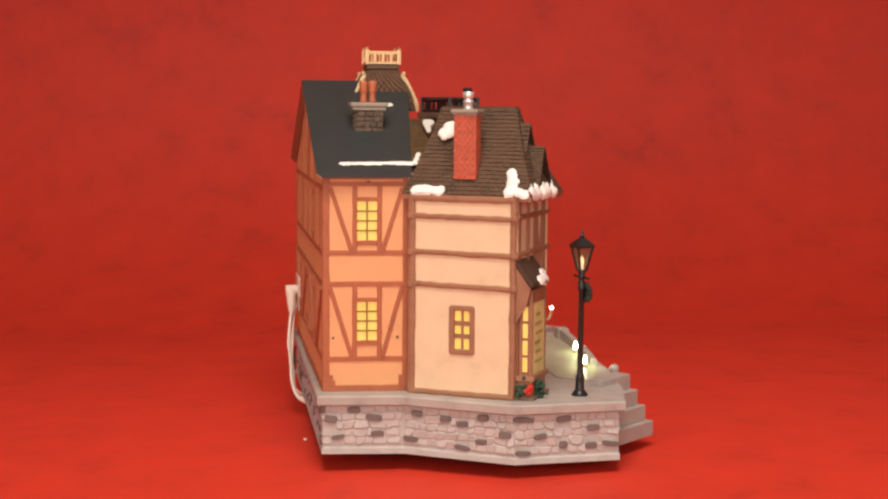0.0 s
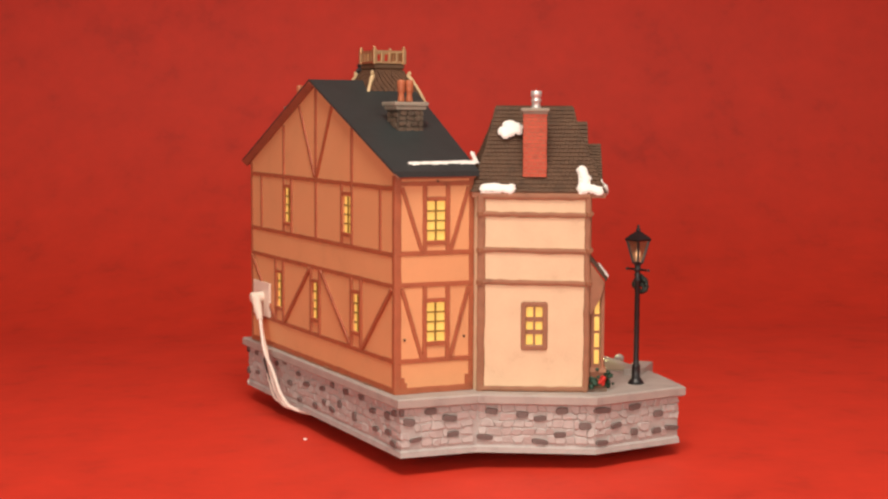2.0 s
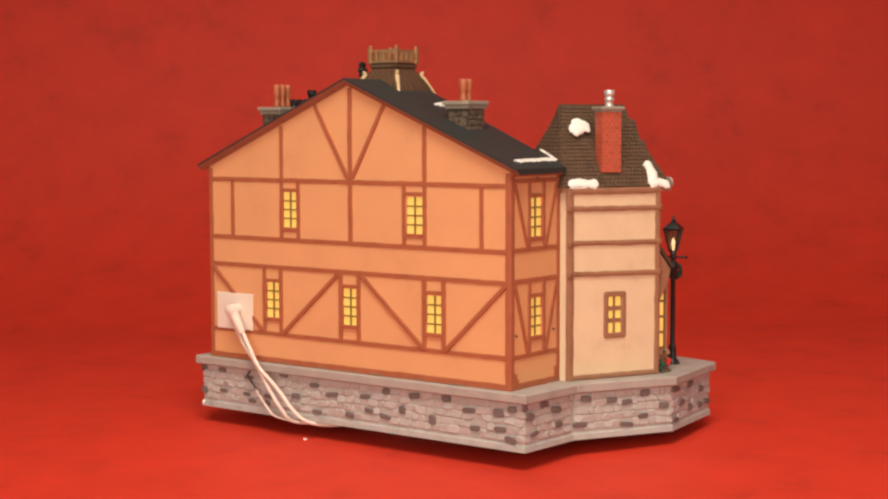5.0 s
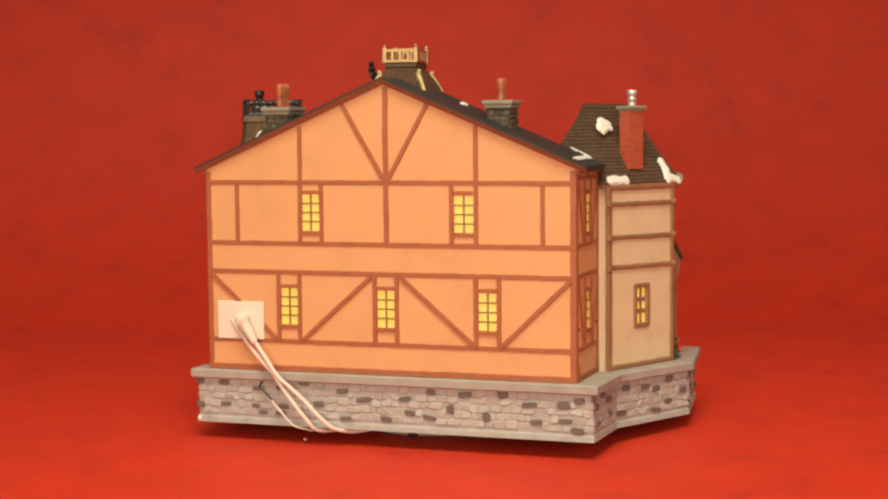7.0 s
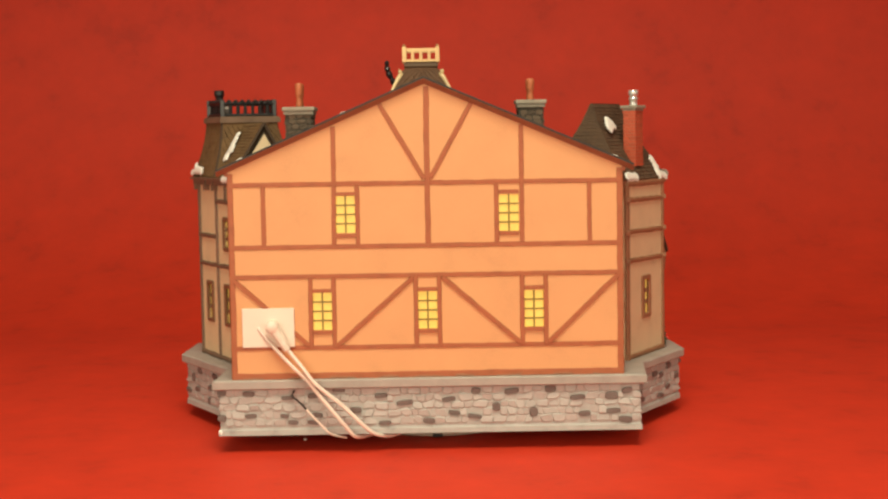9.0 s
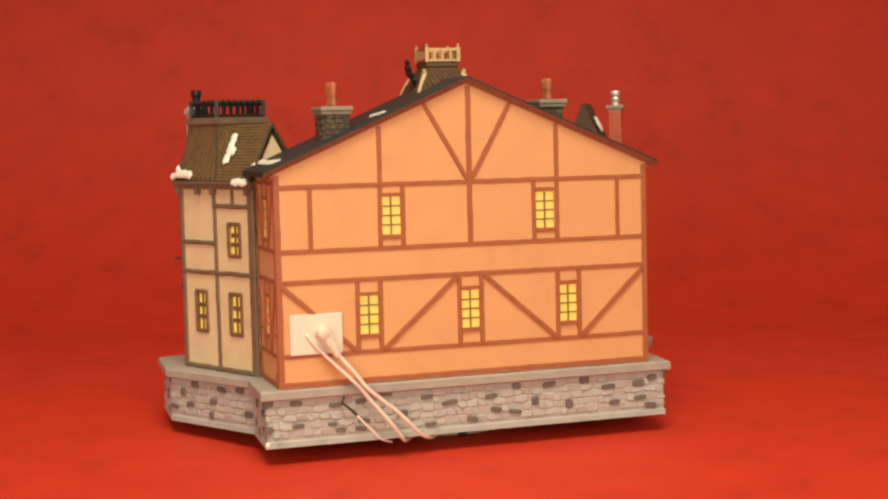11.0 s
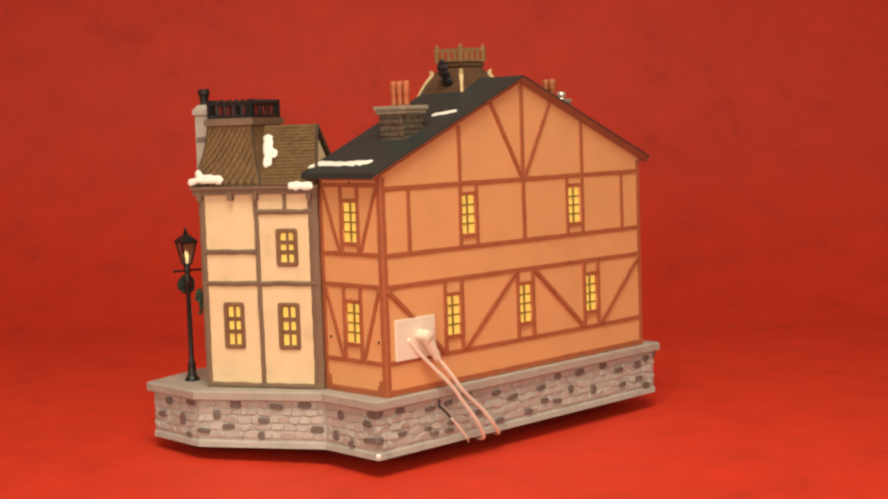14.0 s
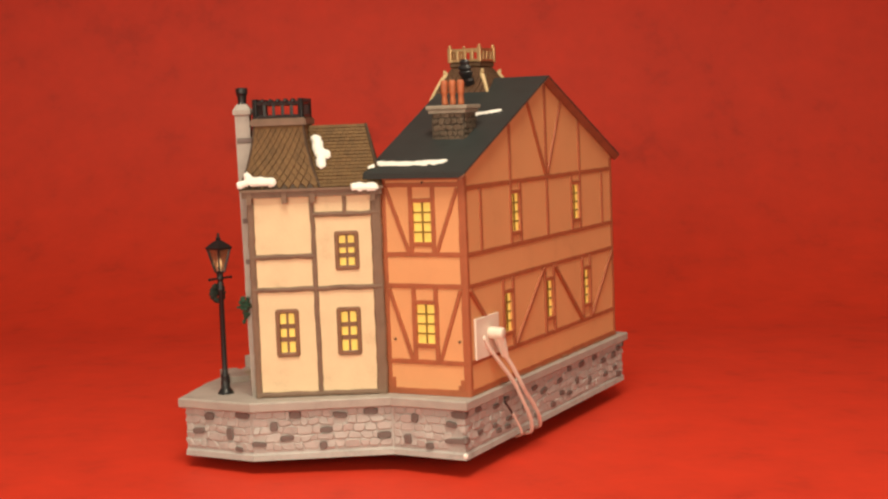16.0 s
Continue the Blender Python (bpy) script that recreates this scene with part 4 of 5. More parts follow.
# ---------------------------------------------------------------- street lamps
def street_lamp(x, y, wx, wy, bx, by):
    bm = bmesh.new()
    o = Matrix.Translation((x, y, FLOOR))
    add_lathe(bm, o, [(0.0046, 0), (0.0046, 0.0008), (0.0036, 0.0022), (0.0026, 0.0034), (0.0024, 0.0100), (0.0026, 0.0106), (0.0018, 0.0116), (0.0016, 0.014),
                      (0.0015, 0.0585), (0.0022, 0.0600), (0.0022, 0.0612), (0.0014, 0.0620), (0.0022, 0.0634), (0.0014, 0.0646), (0.0016, 0.0654), (0.0025, 0.0663), (0.0017, 0.0675), (0.0022, 0.0703)], 14)
    lamp = part("street_lamp", bm, M_BLACK, house, "black iron street lamp with a lit lantern", smooth=True)
    bm = bmesh.new()
    side = Vector((bx, by, 0)).normalized()
    up = FLOOR + 0.0013
    o = Matrix.Translation((x, y, up))
    c = Vector((x, y, up + 0.0652))
    add_tube(bm, [c - side * 0.0082, c + side * 0.0082], 0.0007, 6)
    for k in (-1, 1):
        bmesh.ops.create_icosphere(bm, subdivisions=1, radius=0.0010, matrix=Matrix.Translation(c + side * 0.0082 * k))
    part("ladder_bar", bm, M_BLACK, lamp)
    # lantern cage
    turn = o @ Matrix.Rotation(math.atan2(side.y, side.x), 4, "Z")
    bm = bmesh.new()
    for i in range(4):
        a = math.pi / 4 + i * math.pi / 2
        d = Vector((math.cos(a), math.sin(a), 0))
        add_tube(bm, [turn @ (d * 0.0026 + Vector((0, 0, 0.0690))), turn @ (d * 0.0064 + Vector((0, 0, 0.0822)))], 0.0007, 6)
    add_box(bm, turn @ Matrix.Translation((0, 0, 0.0684)), 0.0042, 0.0042, 0.0010, 0.0002)
    part("lantern_cage", bm, M_BLACK, lamp)
    bm = bmesh.new()
    v = [(0.0051, 0.0818), (0.0054, 0.0828), (0.0037, 0.0848), (0.0017, 0.0866), (0.0010, 0.0872)]
    rings = []
    for r, z in v:
        rings.append([bm.verts.new(turn @ Vector((sx * r, sy * r, z))) for sx, sy in ((-1, -1), (1, -1), (1, 1), (-1, 1))])
    for p, q in zip(rings, rings[1:]):
        for i in range(4):
            bm.faces.new((p[i], p[(i + 1) % 4], q[(i + 1) % 4], q[i]))
    bm.faces.new(rings[0][::-1])
    bm.faces.new(rings[-1])
    add_lathe(bm, o @ Matrix.Translation((0, 0, 0.0870)), [(0.0010, 0), (0.0016, 0.0012), (0.0007, 0.0022), (0.0009, 0.0030), (0.0003, 0.0042)], 8)
    part("lantern_roof", bm, M_BLACK, lamp)
    bm = bmesh.new()
    add_lathe(bm, o, [(0.0007, 0.0695), (0.0008, 0.0715), (0.0012, 0.0735), (0.0009, 0.0755), (0.0002, 0.0770)], 10)
    part("bulb", bm, G_BULB, lamp, "glowing warm bulb", smooth=True)
    for i in range(4):
        a = math.pi / 2 * i
        q = turn @ Matrix.Rotation(a, 4, "Z")
        bm = bmesh.new()
        v = [bm.verts.new(q @ Vector(p)) for p in ((0.0016, -0.0016, 0.0696), (0.0016, 0.0016, 0.0696), (0.0042, 0.0042, 0.0818), (0.0042, -0.0042, 0.0818))]
        w = [bm.verts.new(q @ (Vector(p) - Vector((0.0003, 0, 0)))) for p in ((0.0016, -0.0016, 0.0696), (0.0016, 0.0016, 0.0696), (0.0042, 0.0042, 0.0818), (0.0042, -0.0042, 0.0818))]
        bm.faces.new(v)
        bm.faces.new(w[::-1])
        for k in range(4):
            bm.faces.new((v[k], v[(k + 1) % 4], w[(k + 1) % 4], w[k]))
        pane = part("pane", bm, M_GLASS, lamp, "amber lantern glass")
        pane.visible_shadow = False
    # wreath hung behind the post
    bm = bmesh.new()
    w = Vector((wx, wy, 0)).normalized()
    cw = Vector((x, y, up + 0.0565)) + w * 0.0030
    s = Vector((w.y, -w.x, 0))
    rnd = random.Random(7)
    for k in range(26):
        a = 2 * math.pi * k / 26
        p = cw + (s * math.cos(a) + Vector((0, 0, 1)) * math.sin(a)) * 0.0042 + w * rnd.uniform(-0.0006, 0.0006)
        bmesh.ops.create_icosphere(bm, subdivisions=1, radius=rnd.uniform(0.0013, 0.0021), matrix=Matrix.Translation(p))
    for k in range(16):
        p = cw + (s * rnd.uniform(-1, 1) + Vector((0, 0, 1)) * rnd.uniform(-1, 1)) * 0.0024
        bmesh.ops.create_icosphere(bm, subdivisions=1, radius=0.0013, matrix=Matrix.Translation(p))
    part("wreath", bm, M_WREATH, lamp, "dark green wreath hung on the post")


street_lamp(0.1383, 0.0585, -0.30, 0.954, 0.978, 0.21)
street_lamp(-0.1472, 0.0602, 0.30, 0.954, 0.978, -0.21)


# ---------------------------------------------------------------- snow
def snow(at, capsules, thick=0.0022, cell=0.0006, seed=1):
    """A drift of snow on a slope: at(a, b) gives the place and the normal for lengths a and b in metres."""
    xs = [c[i] for c in capsules for i in (0, 2)]
    ys = [c[i] for c in capsules for i in (1, 3)]
    r = max(c[4] for c in capsules)
    x0, y0 = min(xs) - r * 1.5, min(ys) - r * 1.5
    nx, ny = int((max(xs) + r * 1.5 - x0) / cell), int((max(ys) + r * 1.5 - y0) / cell)
    bm = bmesh.new()
    grid = {}
    for j in range(ny + 1):
        for i in range(nx + 1):
            a, b = x0 + i * cell, y0 + j * cell
            best = -9
            for (ax, ay, bx, by, rr) in capsules:
                p, q, w = Vector((a, b)), Vector((ax, ay)), Vector((bx - ax, by - ay))
                t = 0 if w.length_squared < 1e-12 else min(1, max(0, (p - q).dot(w) / w.length_squared))
                best = max(best, 1 - (p - q - w * t).length / rr)
            best += 0.30 * noise.noise(Vector((a * 260, b * 260, seed * 3.1))) + 0.08 * noise.noise(Vector((a * 700, b * 700, seed)))
            if best > -0.12:
                p, n = at(a, b)
                h = thick * math.sqrt(min(1.0, max(0.0, best + 0.12) * 1.6))
                grid[i, j] = bm.verts.new(p + n * (h - 0.0004))
    for (i, j), v in list(grid.items()):
        f = [grid.get(k) for k in ((i, j), (i + 1, j), (i + 1, j + 1), (i, j + 1))]
        if all(f):
            bm.faces.new(f)
    loose = [v for v in bm.verts if not v.link_faces]
    bmesh.ops.delete(bm, geom=loose, context="VERTS")
    ob = part("snow", bm, M_SNOW, house, "lumpy white painted snow drift", smooth=True)
    return ob


def plane_at(o, u, v):
    o, u, v = Vector(o), Vector(u).normalized(), Vector(v).normalized()
    n = u.cross(v).normalized()
    if n.z < 0:
        n = -n
    return lambda a, b: (o + u * a + v * b, n)


SL = 0.4298  # rise of the slate roof
east_slate = plane_at((0.1110, -0.0785, RIDGE + 0.0031 - SL * 0.1157), (0, 1, 0), (-1, 0, SL))
west_slate = plane_at((-0.1204, -0.0785, RIDGE + 0.0031 - SL * 0.1157), (0, 1, 0), (1, 0, SL))
snow(east_slate, [(0.0065, 0.0036, 0.034, 0.0044, 0.0019), (0.034, 0.0048, 0.0475, 0.0042, 0.0022), (0.0478, 0.005, 0.0515, 0.017, 0.0015)], 0.0013, seed=2)
snow(east_slate, [(0.0355, 0.0855, 0.0425, 0.0868, 0.0026)], 0.0014, seed=3)
snow(west_slate, [(0.0545, 0.0024, 0.050, 0.0056, 0.0027), (0.050, 0.0058, 0.040, 0.0050, 0.0028), (0.040, 0.0050, 0.026, 0.0046, 0.0023), (0.026, 0.0050, 0.011, 0.0066, 0.0028)], 0.0016, seed=4)
snow(west_slate, [(0.004, 0.0745, 0.0165, 0.0705, 0.0022)], 0.0012, seed=5)
ez = plane_at((0.1345, -0.0070, 0.1453), (F_EAST.u.x, F_EAST.u.y, 0), (-0.0215, 0.0120, 0.0475))
snow(ez, [(-0.0295, 0.0014, -0.024, 0.0026, 0.0028), (-0.024, 0.0022, -0.0148, 0.0015, 0.0029)], 0.0020, seed=6)
snow(ez, [(-0.0175, 0.0372, -0.0125, 0.0392, 0.0040), (-0.0165, 0.0405, -0.0140, 0.0412, 0.0032), (-0.0178, 0.0345, -0.0176, 0.0350, 0.0022), (-0.0104, 0.0372, -0.0110, 0.0380, 0.0024)], 0.0018, seed=7)
snow(ez, [(0.0252, 0.0130, 0.0264, 0.008, 0.0030), (0.0264, 0.007, 0.0256, 0.0018, 0.0035), (0.0285, 0.0026, 0.0335, 0.0008, 0.0030)], 0.0020, seed=8)
en = plane_at((0.1530, 0.0262, 0.1456), (-0.866, 0.5, 0), (-0.010, -0.017, 0.0475))
snow(en, [(0.001, 0.0020, 0.007, 0.0010, 0.0030)], 0.0022, seed=12)
wz = plane_at((-0.1500, 0.0175, 0.1520), (F_WEST.u.x, F_WEST.u.y, 0), (0.0090, 0.0070, 0.0360))
snow(wz, [(0.0022, 0.0022, 0.0145, 0.0030, 0.0026), (0.0145, 0.0030, 0.0195, 0.0010, 0.0022), (0.0135, 0.0036, 0.0155, 0.0056, 0.0026)], 0.0018, seed=9)
wg = plane_at((-0.1320, -0.0180, 0.1503), (F_WEST.u.x, F_WEST.u.y, 0), (0.0185, 0.0135, 0.0340))
snow(wg, [(0.0152, 0.0318, 0.0144, 0.0250, 0.0029), (0.0132, 0.0235, 0.0140, 0.0145, 0.0026), (0.0140, 0.0220, 0.0108, 0.0212, 0.0030)], 0.0018, seed=10)
wi = plane_at((-0.1085, 0.0090, 0.1790), (-0.0100, 0.0390, 0), (-0.0166, -0.0005, 0.0323))
snow(wi, [(-0.0016, 0.0030, 0.0024, 0.0030, 0.0026), (0.0000, 0.0010, 0.0002, -0.0030, 0.0022)], 0.0016, seed=15)
snow(wg, [(-0.0034, -0.0004, -0.0140, -0.0008, 0.0026)], 0.0020, seed=11)


# ---------------------------------------------------------------- the front of the model
def build_front():
    f = Face(CE[1], CE[2], (0.3, 0.5))
    u, n = f.u, f.n
    d = 0.0094
    # bay window beside the shop door
    bm = bmesh.new()
    f.rect(bm, 0.004, FLOOR, 0.030, FLOOR + 0.0120, -0.001, d)
    bay = part("bay_window", bm, M_BROWN, house, "brown shop bay window with lit panes")
    bm = bmesh.new()
    f.rect(bm, 0.004, 0.0872, 0.030, 0.0940, -0.001, d)
    part("lintel", bm, M_BROWN, bay)
    bm = bmesh.new()
    f.rect(bm, 0.005, FLOOR + 0.012, 0.029, 0.0872, -0.001, 0.0020)
    part("back_panel", bm, M_BROWN, bay)
    for s in (0.004, 0.0285):
        for t in (0.0021, d - 0.0018):
            bm = bmesh.new()
            f.rect(bm, s, FLOOR + 0.012, s + 0.0015, 0.0872, t, t + 0.0018)
            part("post", bm, M_BROWN, bay)
    side = Face(tuple(f.at(0.0046, 0, 0.0022).xy), tuple(f.at(0.0046, 0, d - 0.0022).xy), tuple(f.at(-1, 0, 0).xy))
    bm = bmesh.new()
    side.rect(bm, 0.0, FLOOR + 0.0134, side.length, 0.0872, -0.0014, -0.0002)
    part("sash", bm, M_BROWN, bay)
    for r in range(4):
        z = FLOOR + 0.0155 + r * 0.0094
        bm = bmesh.new()
        side.rect(bm, 0.0010, z, side.length - 0.0006, z + 0.0078, -0.001, 0.0002)
        part("pane", bm, G_PANE, bay)
    bm = bmesh.new()
    f.rect(bm, 0.0062, FLOOR + 0.0135, 0.0280, 0.0866, d - 0.002, d - 0.0004)
    part("signboard", bm, M_SIGN, bay, "weathered greenish shop signboard, its lit look put into the paint")
    bm = bmesh.new()
    for k in range(6):
        f.rect(bm, 0.0095 + 0.002 * (k % 2), 0.0530 + k * 0.0052, 0.0245 - 0.0026 * (k % 3), 0.0548 + k * 0.0052, d - 0.0005, d - 0.0001)
    part("lettering", bm, M_SIGNINK, bay)
    bm = bmesh.new()
    f.slab(bm, [(0.0028, FLOOR + 0.0108), (0.0312, FLOOR + 0.0108), (0.0304, FLOOR + 0.0134), (0.0036, FLOOR + 0.0134)], -0.001, d + 0.0013)
    part("sill", bm, M_BROWN, bay)
    bm = bmesh.new()
    f.rect(bm, 0.0022, FLOOR, 0.0318, FLOOR + 0.0020, -0.001, d + 0.0018)
    part("plinth", bm, M_UMBER, bay)
    # peaked canopy over it
    bm = bmesh.new()
    f.slab(bm, [(0.0015, 0.0960), (0.0325, 0.0960), (0.0325, 0.0985), (0.0015, 0.0985)], 0, 0.004)
    lo = [bm.verts.new(f.at(s, z, t)) for s, z, t in ((0.000, 0.1085, 0.000), (0.030, 0.1085, 0.000), (0.030, 0.0958, 0.0098), (0.000, 0.0958, 0.0098))]
    hi = [bm.verts.new(f.at(s, z + 0.002, t + 0.001)) for s, z, t in ((0.000, 0.1085, 0.000), (0.030, 0.1085, 0.000), (0.030, 0.0958, 0.0098), (0.000, 0.0958, 0.0098))]
    bm.faces.new(lo)
    bm.faces.new(hi[::-1])
    for i in range(4):
        bm.faces.new((lo[i], lo[(i + 1) % 4], hi[(i + 1) % 4], hi[i]))
    canopy = part("canopy", bm, M_TILEBED, house, "dark sloping shop canopy edged with icicles")
    bm = bmesh.new()
    v = [bm.verts.new(f.at(0.0008, z, t)) for z, t in ((0.1075, 0), (0.0953, 0.0092), (0.0862, 0.0070), (0.0760, 0.0010))]
    w = [bm.verts.new(f.at(0.0024, z, t)) for z, t in ((0.1075, 0), (0.0953, 0.0092), (0.0862, 0.0070), (0.0760, 0.0010))]
    bm.faces.new(v)
    bm.faces.new(w[::-1])
    for i in range(4):
        bm.faces.new((v[i], v[(i + 1) % 4], w[(i + 1) % 4], w[i]))
    part("canopy_bracket", bm, M_BROWN, canopy)
    sl = plane_at(f.at(0.010, 0.0980, 0.0100), u, f.at(0, 0.1105, 0) - f.at(0, 0.0978, 0.0098))
    snow(sl, [(0.004, 0.000, 0.016, 0.001, 0.0028), (0.014, 0.004, 0.018, 0.004, 0.0024)], 0.0020, seed=14)
    # timbers of the jettied upper floor
    bm = bmesh.new()
    f.rect(bm, 0.0032, 0.0985, f.length - 0.001, 0.1430, -0.002, 0.0008)
    upper = part("upper_storey", bm, M_CREAM, house, "cream jettied upper storey with brown timbers")
    for s in (0.0195, 0.0330, 0.0500):
        bm = bmesh.new()
        f.timber(bm, s, 0.0990, s, 0.1428, 0.0030, 0.0024, 0.12, True)
        part("post", bm, M_BROWN, upper)
    for s, e in ((0.0345, 0.0405), (0.0485, 0.0425)):
        bm = bmesh.new()
        f.timber(bm, s, 0.1420, e, 0.1020, 0.0024, 0.0022, 0.12, True)
        part("brace", bm, M_BROWN, upper)
    bm = bmesh.new()
    f.rect(bm, 0.0035, FLOOR, 0.0065, 0.1435, 0.0, 0.0016)
    part("post", bm, M_BROWN, upper)
    for z in (0.1330, 0.1127):
        bm = bmesh.new()
        f.timber(bm, 0.0, z + 0.0004, f.length - 0.001, z + 0.0004, 0.0028, 0.0026, 0.12, True)
        part("beam", bm, M_BROWN, upper)
    # lumps of snow with drawn-up tips along the front eave
    rnd = random.Random(3)
    for k in range(8):
        bm = bmesh.new()
        p = f.at(0.006 + k * 0.0050, 0.1462, 0.0074 + rnd.uniform(-0.001, 0.0012))
        fat = rnd.uniform(1.15, 1.5)
        add_lathe(bm, Matrix.Translation(p) @ Matrix.Rotation(rnd.uniform(-0.2, 0.2), 4, "Y"), [(0.0006 * fat, -0.0042), (0.0019 * fat, -0.0032), (0.0027 * fat, -0.0008), (0.0024 * fat, 0.0016), (0.0013, 0.0030), (0.0003, rnd.uniform(0.0038, 0.0066))], 10)
        part("snow_lump", bm, M_SNOW, upper, smooth=True)
    # garland with a bow under the bay
    rnd = random.Random(12)
    for c, lab, colour, rad, cnt in ((f.at(0.003, FLOOR + 0.0060, 0.004), "garland", M_GREEN, 0.0042, 36), (f.at(0.012, FLOOR + 0.0060, d + 0.002), "garland", M_GREEN, 0.0048, 40),
                                     (f.at(0.0025, FLOOR + 0.0066, d - 0.001), "bow", M_BOW, 0.0026, 14)):
        bm = bmesh.new()
        for k in range(cnt):
            p = c + Vector((rnd.gauss(0, 0.4), rnd.gauss(0, 0.4), rnd.gauss(0, 0.45))) * rad
            p.z = max(p.z, FLOOR + 0.001)
            bmesh.ops.create_icosphere(bm, subdivisions=1, radius=rnd.uniform(0.0008, 0.0016), matrix=Matrix.Translation(p))
        part(lab, bm, colour, house, "red ribbon bow" if lab == "bow" else "green fir garland")
    # plaza, parapet and steps
    bm = bmesh.new()
    add_prism(bm, [(-0.085, 0.058), (0.085, 0.058), (0.104, 0.0815), (0.058, 0.0900), (-0.058, 0.0950), (-0.112, 0.0850)], FLOOR - 0.0002, FLOOR + 0.0006)
    part("plaza", bm, M_PLAZA, house, "pale stone plaza paving")
    steps = tagged(new("steps"), "two flights of grey stone steps")
    steps.parent = house
    for sx in (1, -1):
        for k in range(4):
            z1 = FLOOR + 0.0036 - 0.0093 * k
            run, way = Vector((sx * 0.745, 0.667)), Vector((-sx * 0.667, 0.745))
            far, end = 0.1388 + 0.0036 * k, 0.0098 + 0.0031 * k
            plan = [run * a + way * b for a, b in ((0.128, -0.022), (far, -0.022), (far, end), (0.128, end))]
            bm = bmesh.new()
            add_box(bm, Matrix.Translation((*((plan[0] + plan[2]) / 2), max(0.0002, z1 - 0.0093))) @ Matrix.Rotation(math.atan2(run.y, run.x), 4, "Z"), far - 0.128, end + 0.022, z1 - max(0.0002, z1 - 0.0093) + 0.0001, 0.0005)
            part("step", bm, M_CAP, steps)
    for x, y in ((0.058, 0.1010), (-0.058, 0.1010)):
        bm = bmesh.new()
        add_lathe(bm, Matrix.Translation((x, y, FLOOR - 0.004)), [(0.0030, 0), (0.0032, 0.004), (0.0030, 0.0050), (0.0020, 0.0062), (0.0005, 0.0068)], 12)
        part("parapet_ball", bm, M_CAP, steps, smooth=True)
    line = spline([(0.048, 0.0905, 0), (0.020, 0.0935, 0), (-0.020, 0.0955, 0), (-0.055, 0.0965, 0)], 6)
    verts, faces = [], []
    for i, p in enumerate(line):
        top = FLOOR + 0.0045 + 0.0035 * i / (len(line) - 1)
        for dy, z in ((-0.0022, FLOOR - 0.001), (0.0022, FLOOR - 0.001), (0.0022, top - 0.0008), (0.0012, top), (-0.0012, top), (-0.0022, top - 0.0008)):
            verts.append((p[0], p[1] + dy, z))
        if i:
            k = 6 * i
            faces += [(k - 6 + q, k - 6 + (q + 1) % 6, k + (q + 1) % 6, k + q) for q in range(6)]
    k = len(verts)
    faces += [(5, 4, 3, 2, 1, 0), tuple(range(k - 6, k))]
    bm = bmesh.new()
    vs = [bm.verts.new(v) for v in verts]
    for q in faces:
        bm.faces.new([vs[i] for i in q])
    add_box(bm, Matrix.Translation((-0.062, 0.0970, FLOOR - 0.001)), 0.012, 0.008, 0.0085, 0.0006)
    part("parapet", bm, M_CAP, steps)
    # two small electric candles
    for x, y in ((0.0030, 0.0905), (0.0560, 0.0830)):
        bm = bmesh.new()
        add_lathe(bm, Matrix.Translation((x, y, FLOOR)), [(0.0016, 0), (0.0013, 0.001), (0.0011, 0.0030), (0.0013, 0.0034)], 10)
        candle = part("candle_lamp", bm, M_IVORY, house, "ivory candle lamp with a glowing white bulb")
        bm = bmesh.new()
        add_lathe(bm, Matrix.Translation((x, y, FLOOR + 0.0030)), [(0.0006, 0), (0.0011, 0.0016), (0.0011, 0.0026), (0.0005, 0.0042), (0.0002, 0.0050)], 12)
        part("bulb", bm, G_FLAME, candle, smooth=True)
    # shop lantern and a wreath on the west front
    bm = bmesh.new()
    p = Vector((0.0866, 0.0541, 0.0755))
    add_tube(bm, spline([(0.0968, 0.0460, 0.0710), (0.0900, 0.0515, 0.0695), (0.0866, 0.0541, 0.0743)], 5), 0.0008, 6)
    arm = part("wall_lamp", bm, M_IVORY, house, "small brass wall lamp with a white globe")
    bm = bmesh.new()
    bmesh.ops.create_icosphere(bm, subdivisions=2, radius=0.0012, matrix=Matrix.Translation(p))
    part("globe", bm, G_GLOBE, arm, smooth=True)
    bm = bmesh.new()
    rnd = random.Random(9)
    for k in range(50):
        q = Vector((-0.1526, 0.0407, 0.0846)) + Vector((rnd.gauss(0, 0.0012), rnd.gauss(0, 0.0012), rnd.gauss(0, 0.0036)))
        bmesh.ops.create_icosphere(bm, subdivisions=1, radius=rnd.uniform(0.0008, 0.0016), matrix=Matrix.Translation(q))
    part("garland", bm, M_GREEN, house, "green fir garland on the house front")


build_front()


# ---------------------------------------------------------------- power cord
cord = tagged(new("power_cord"), "white cord set plugged into the back wall", "power cord")


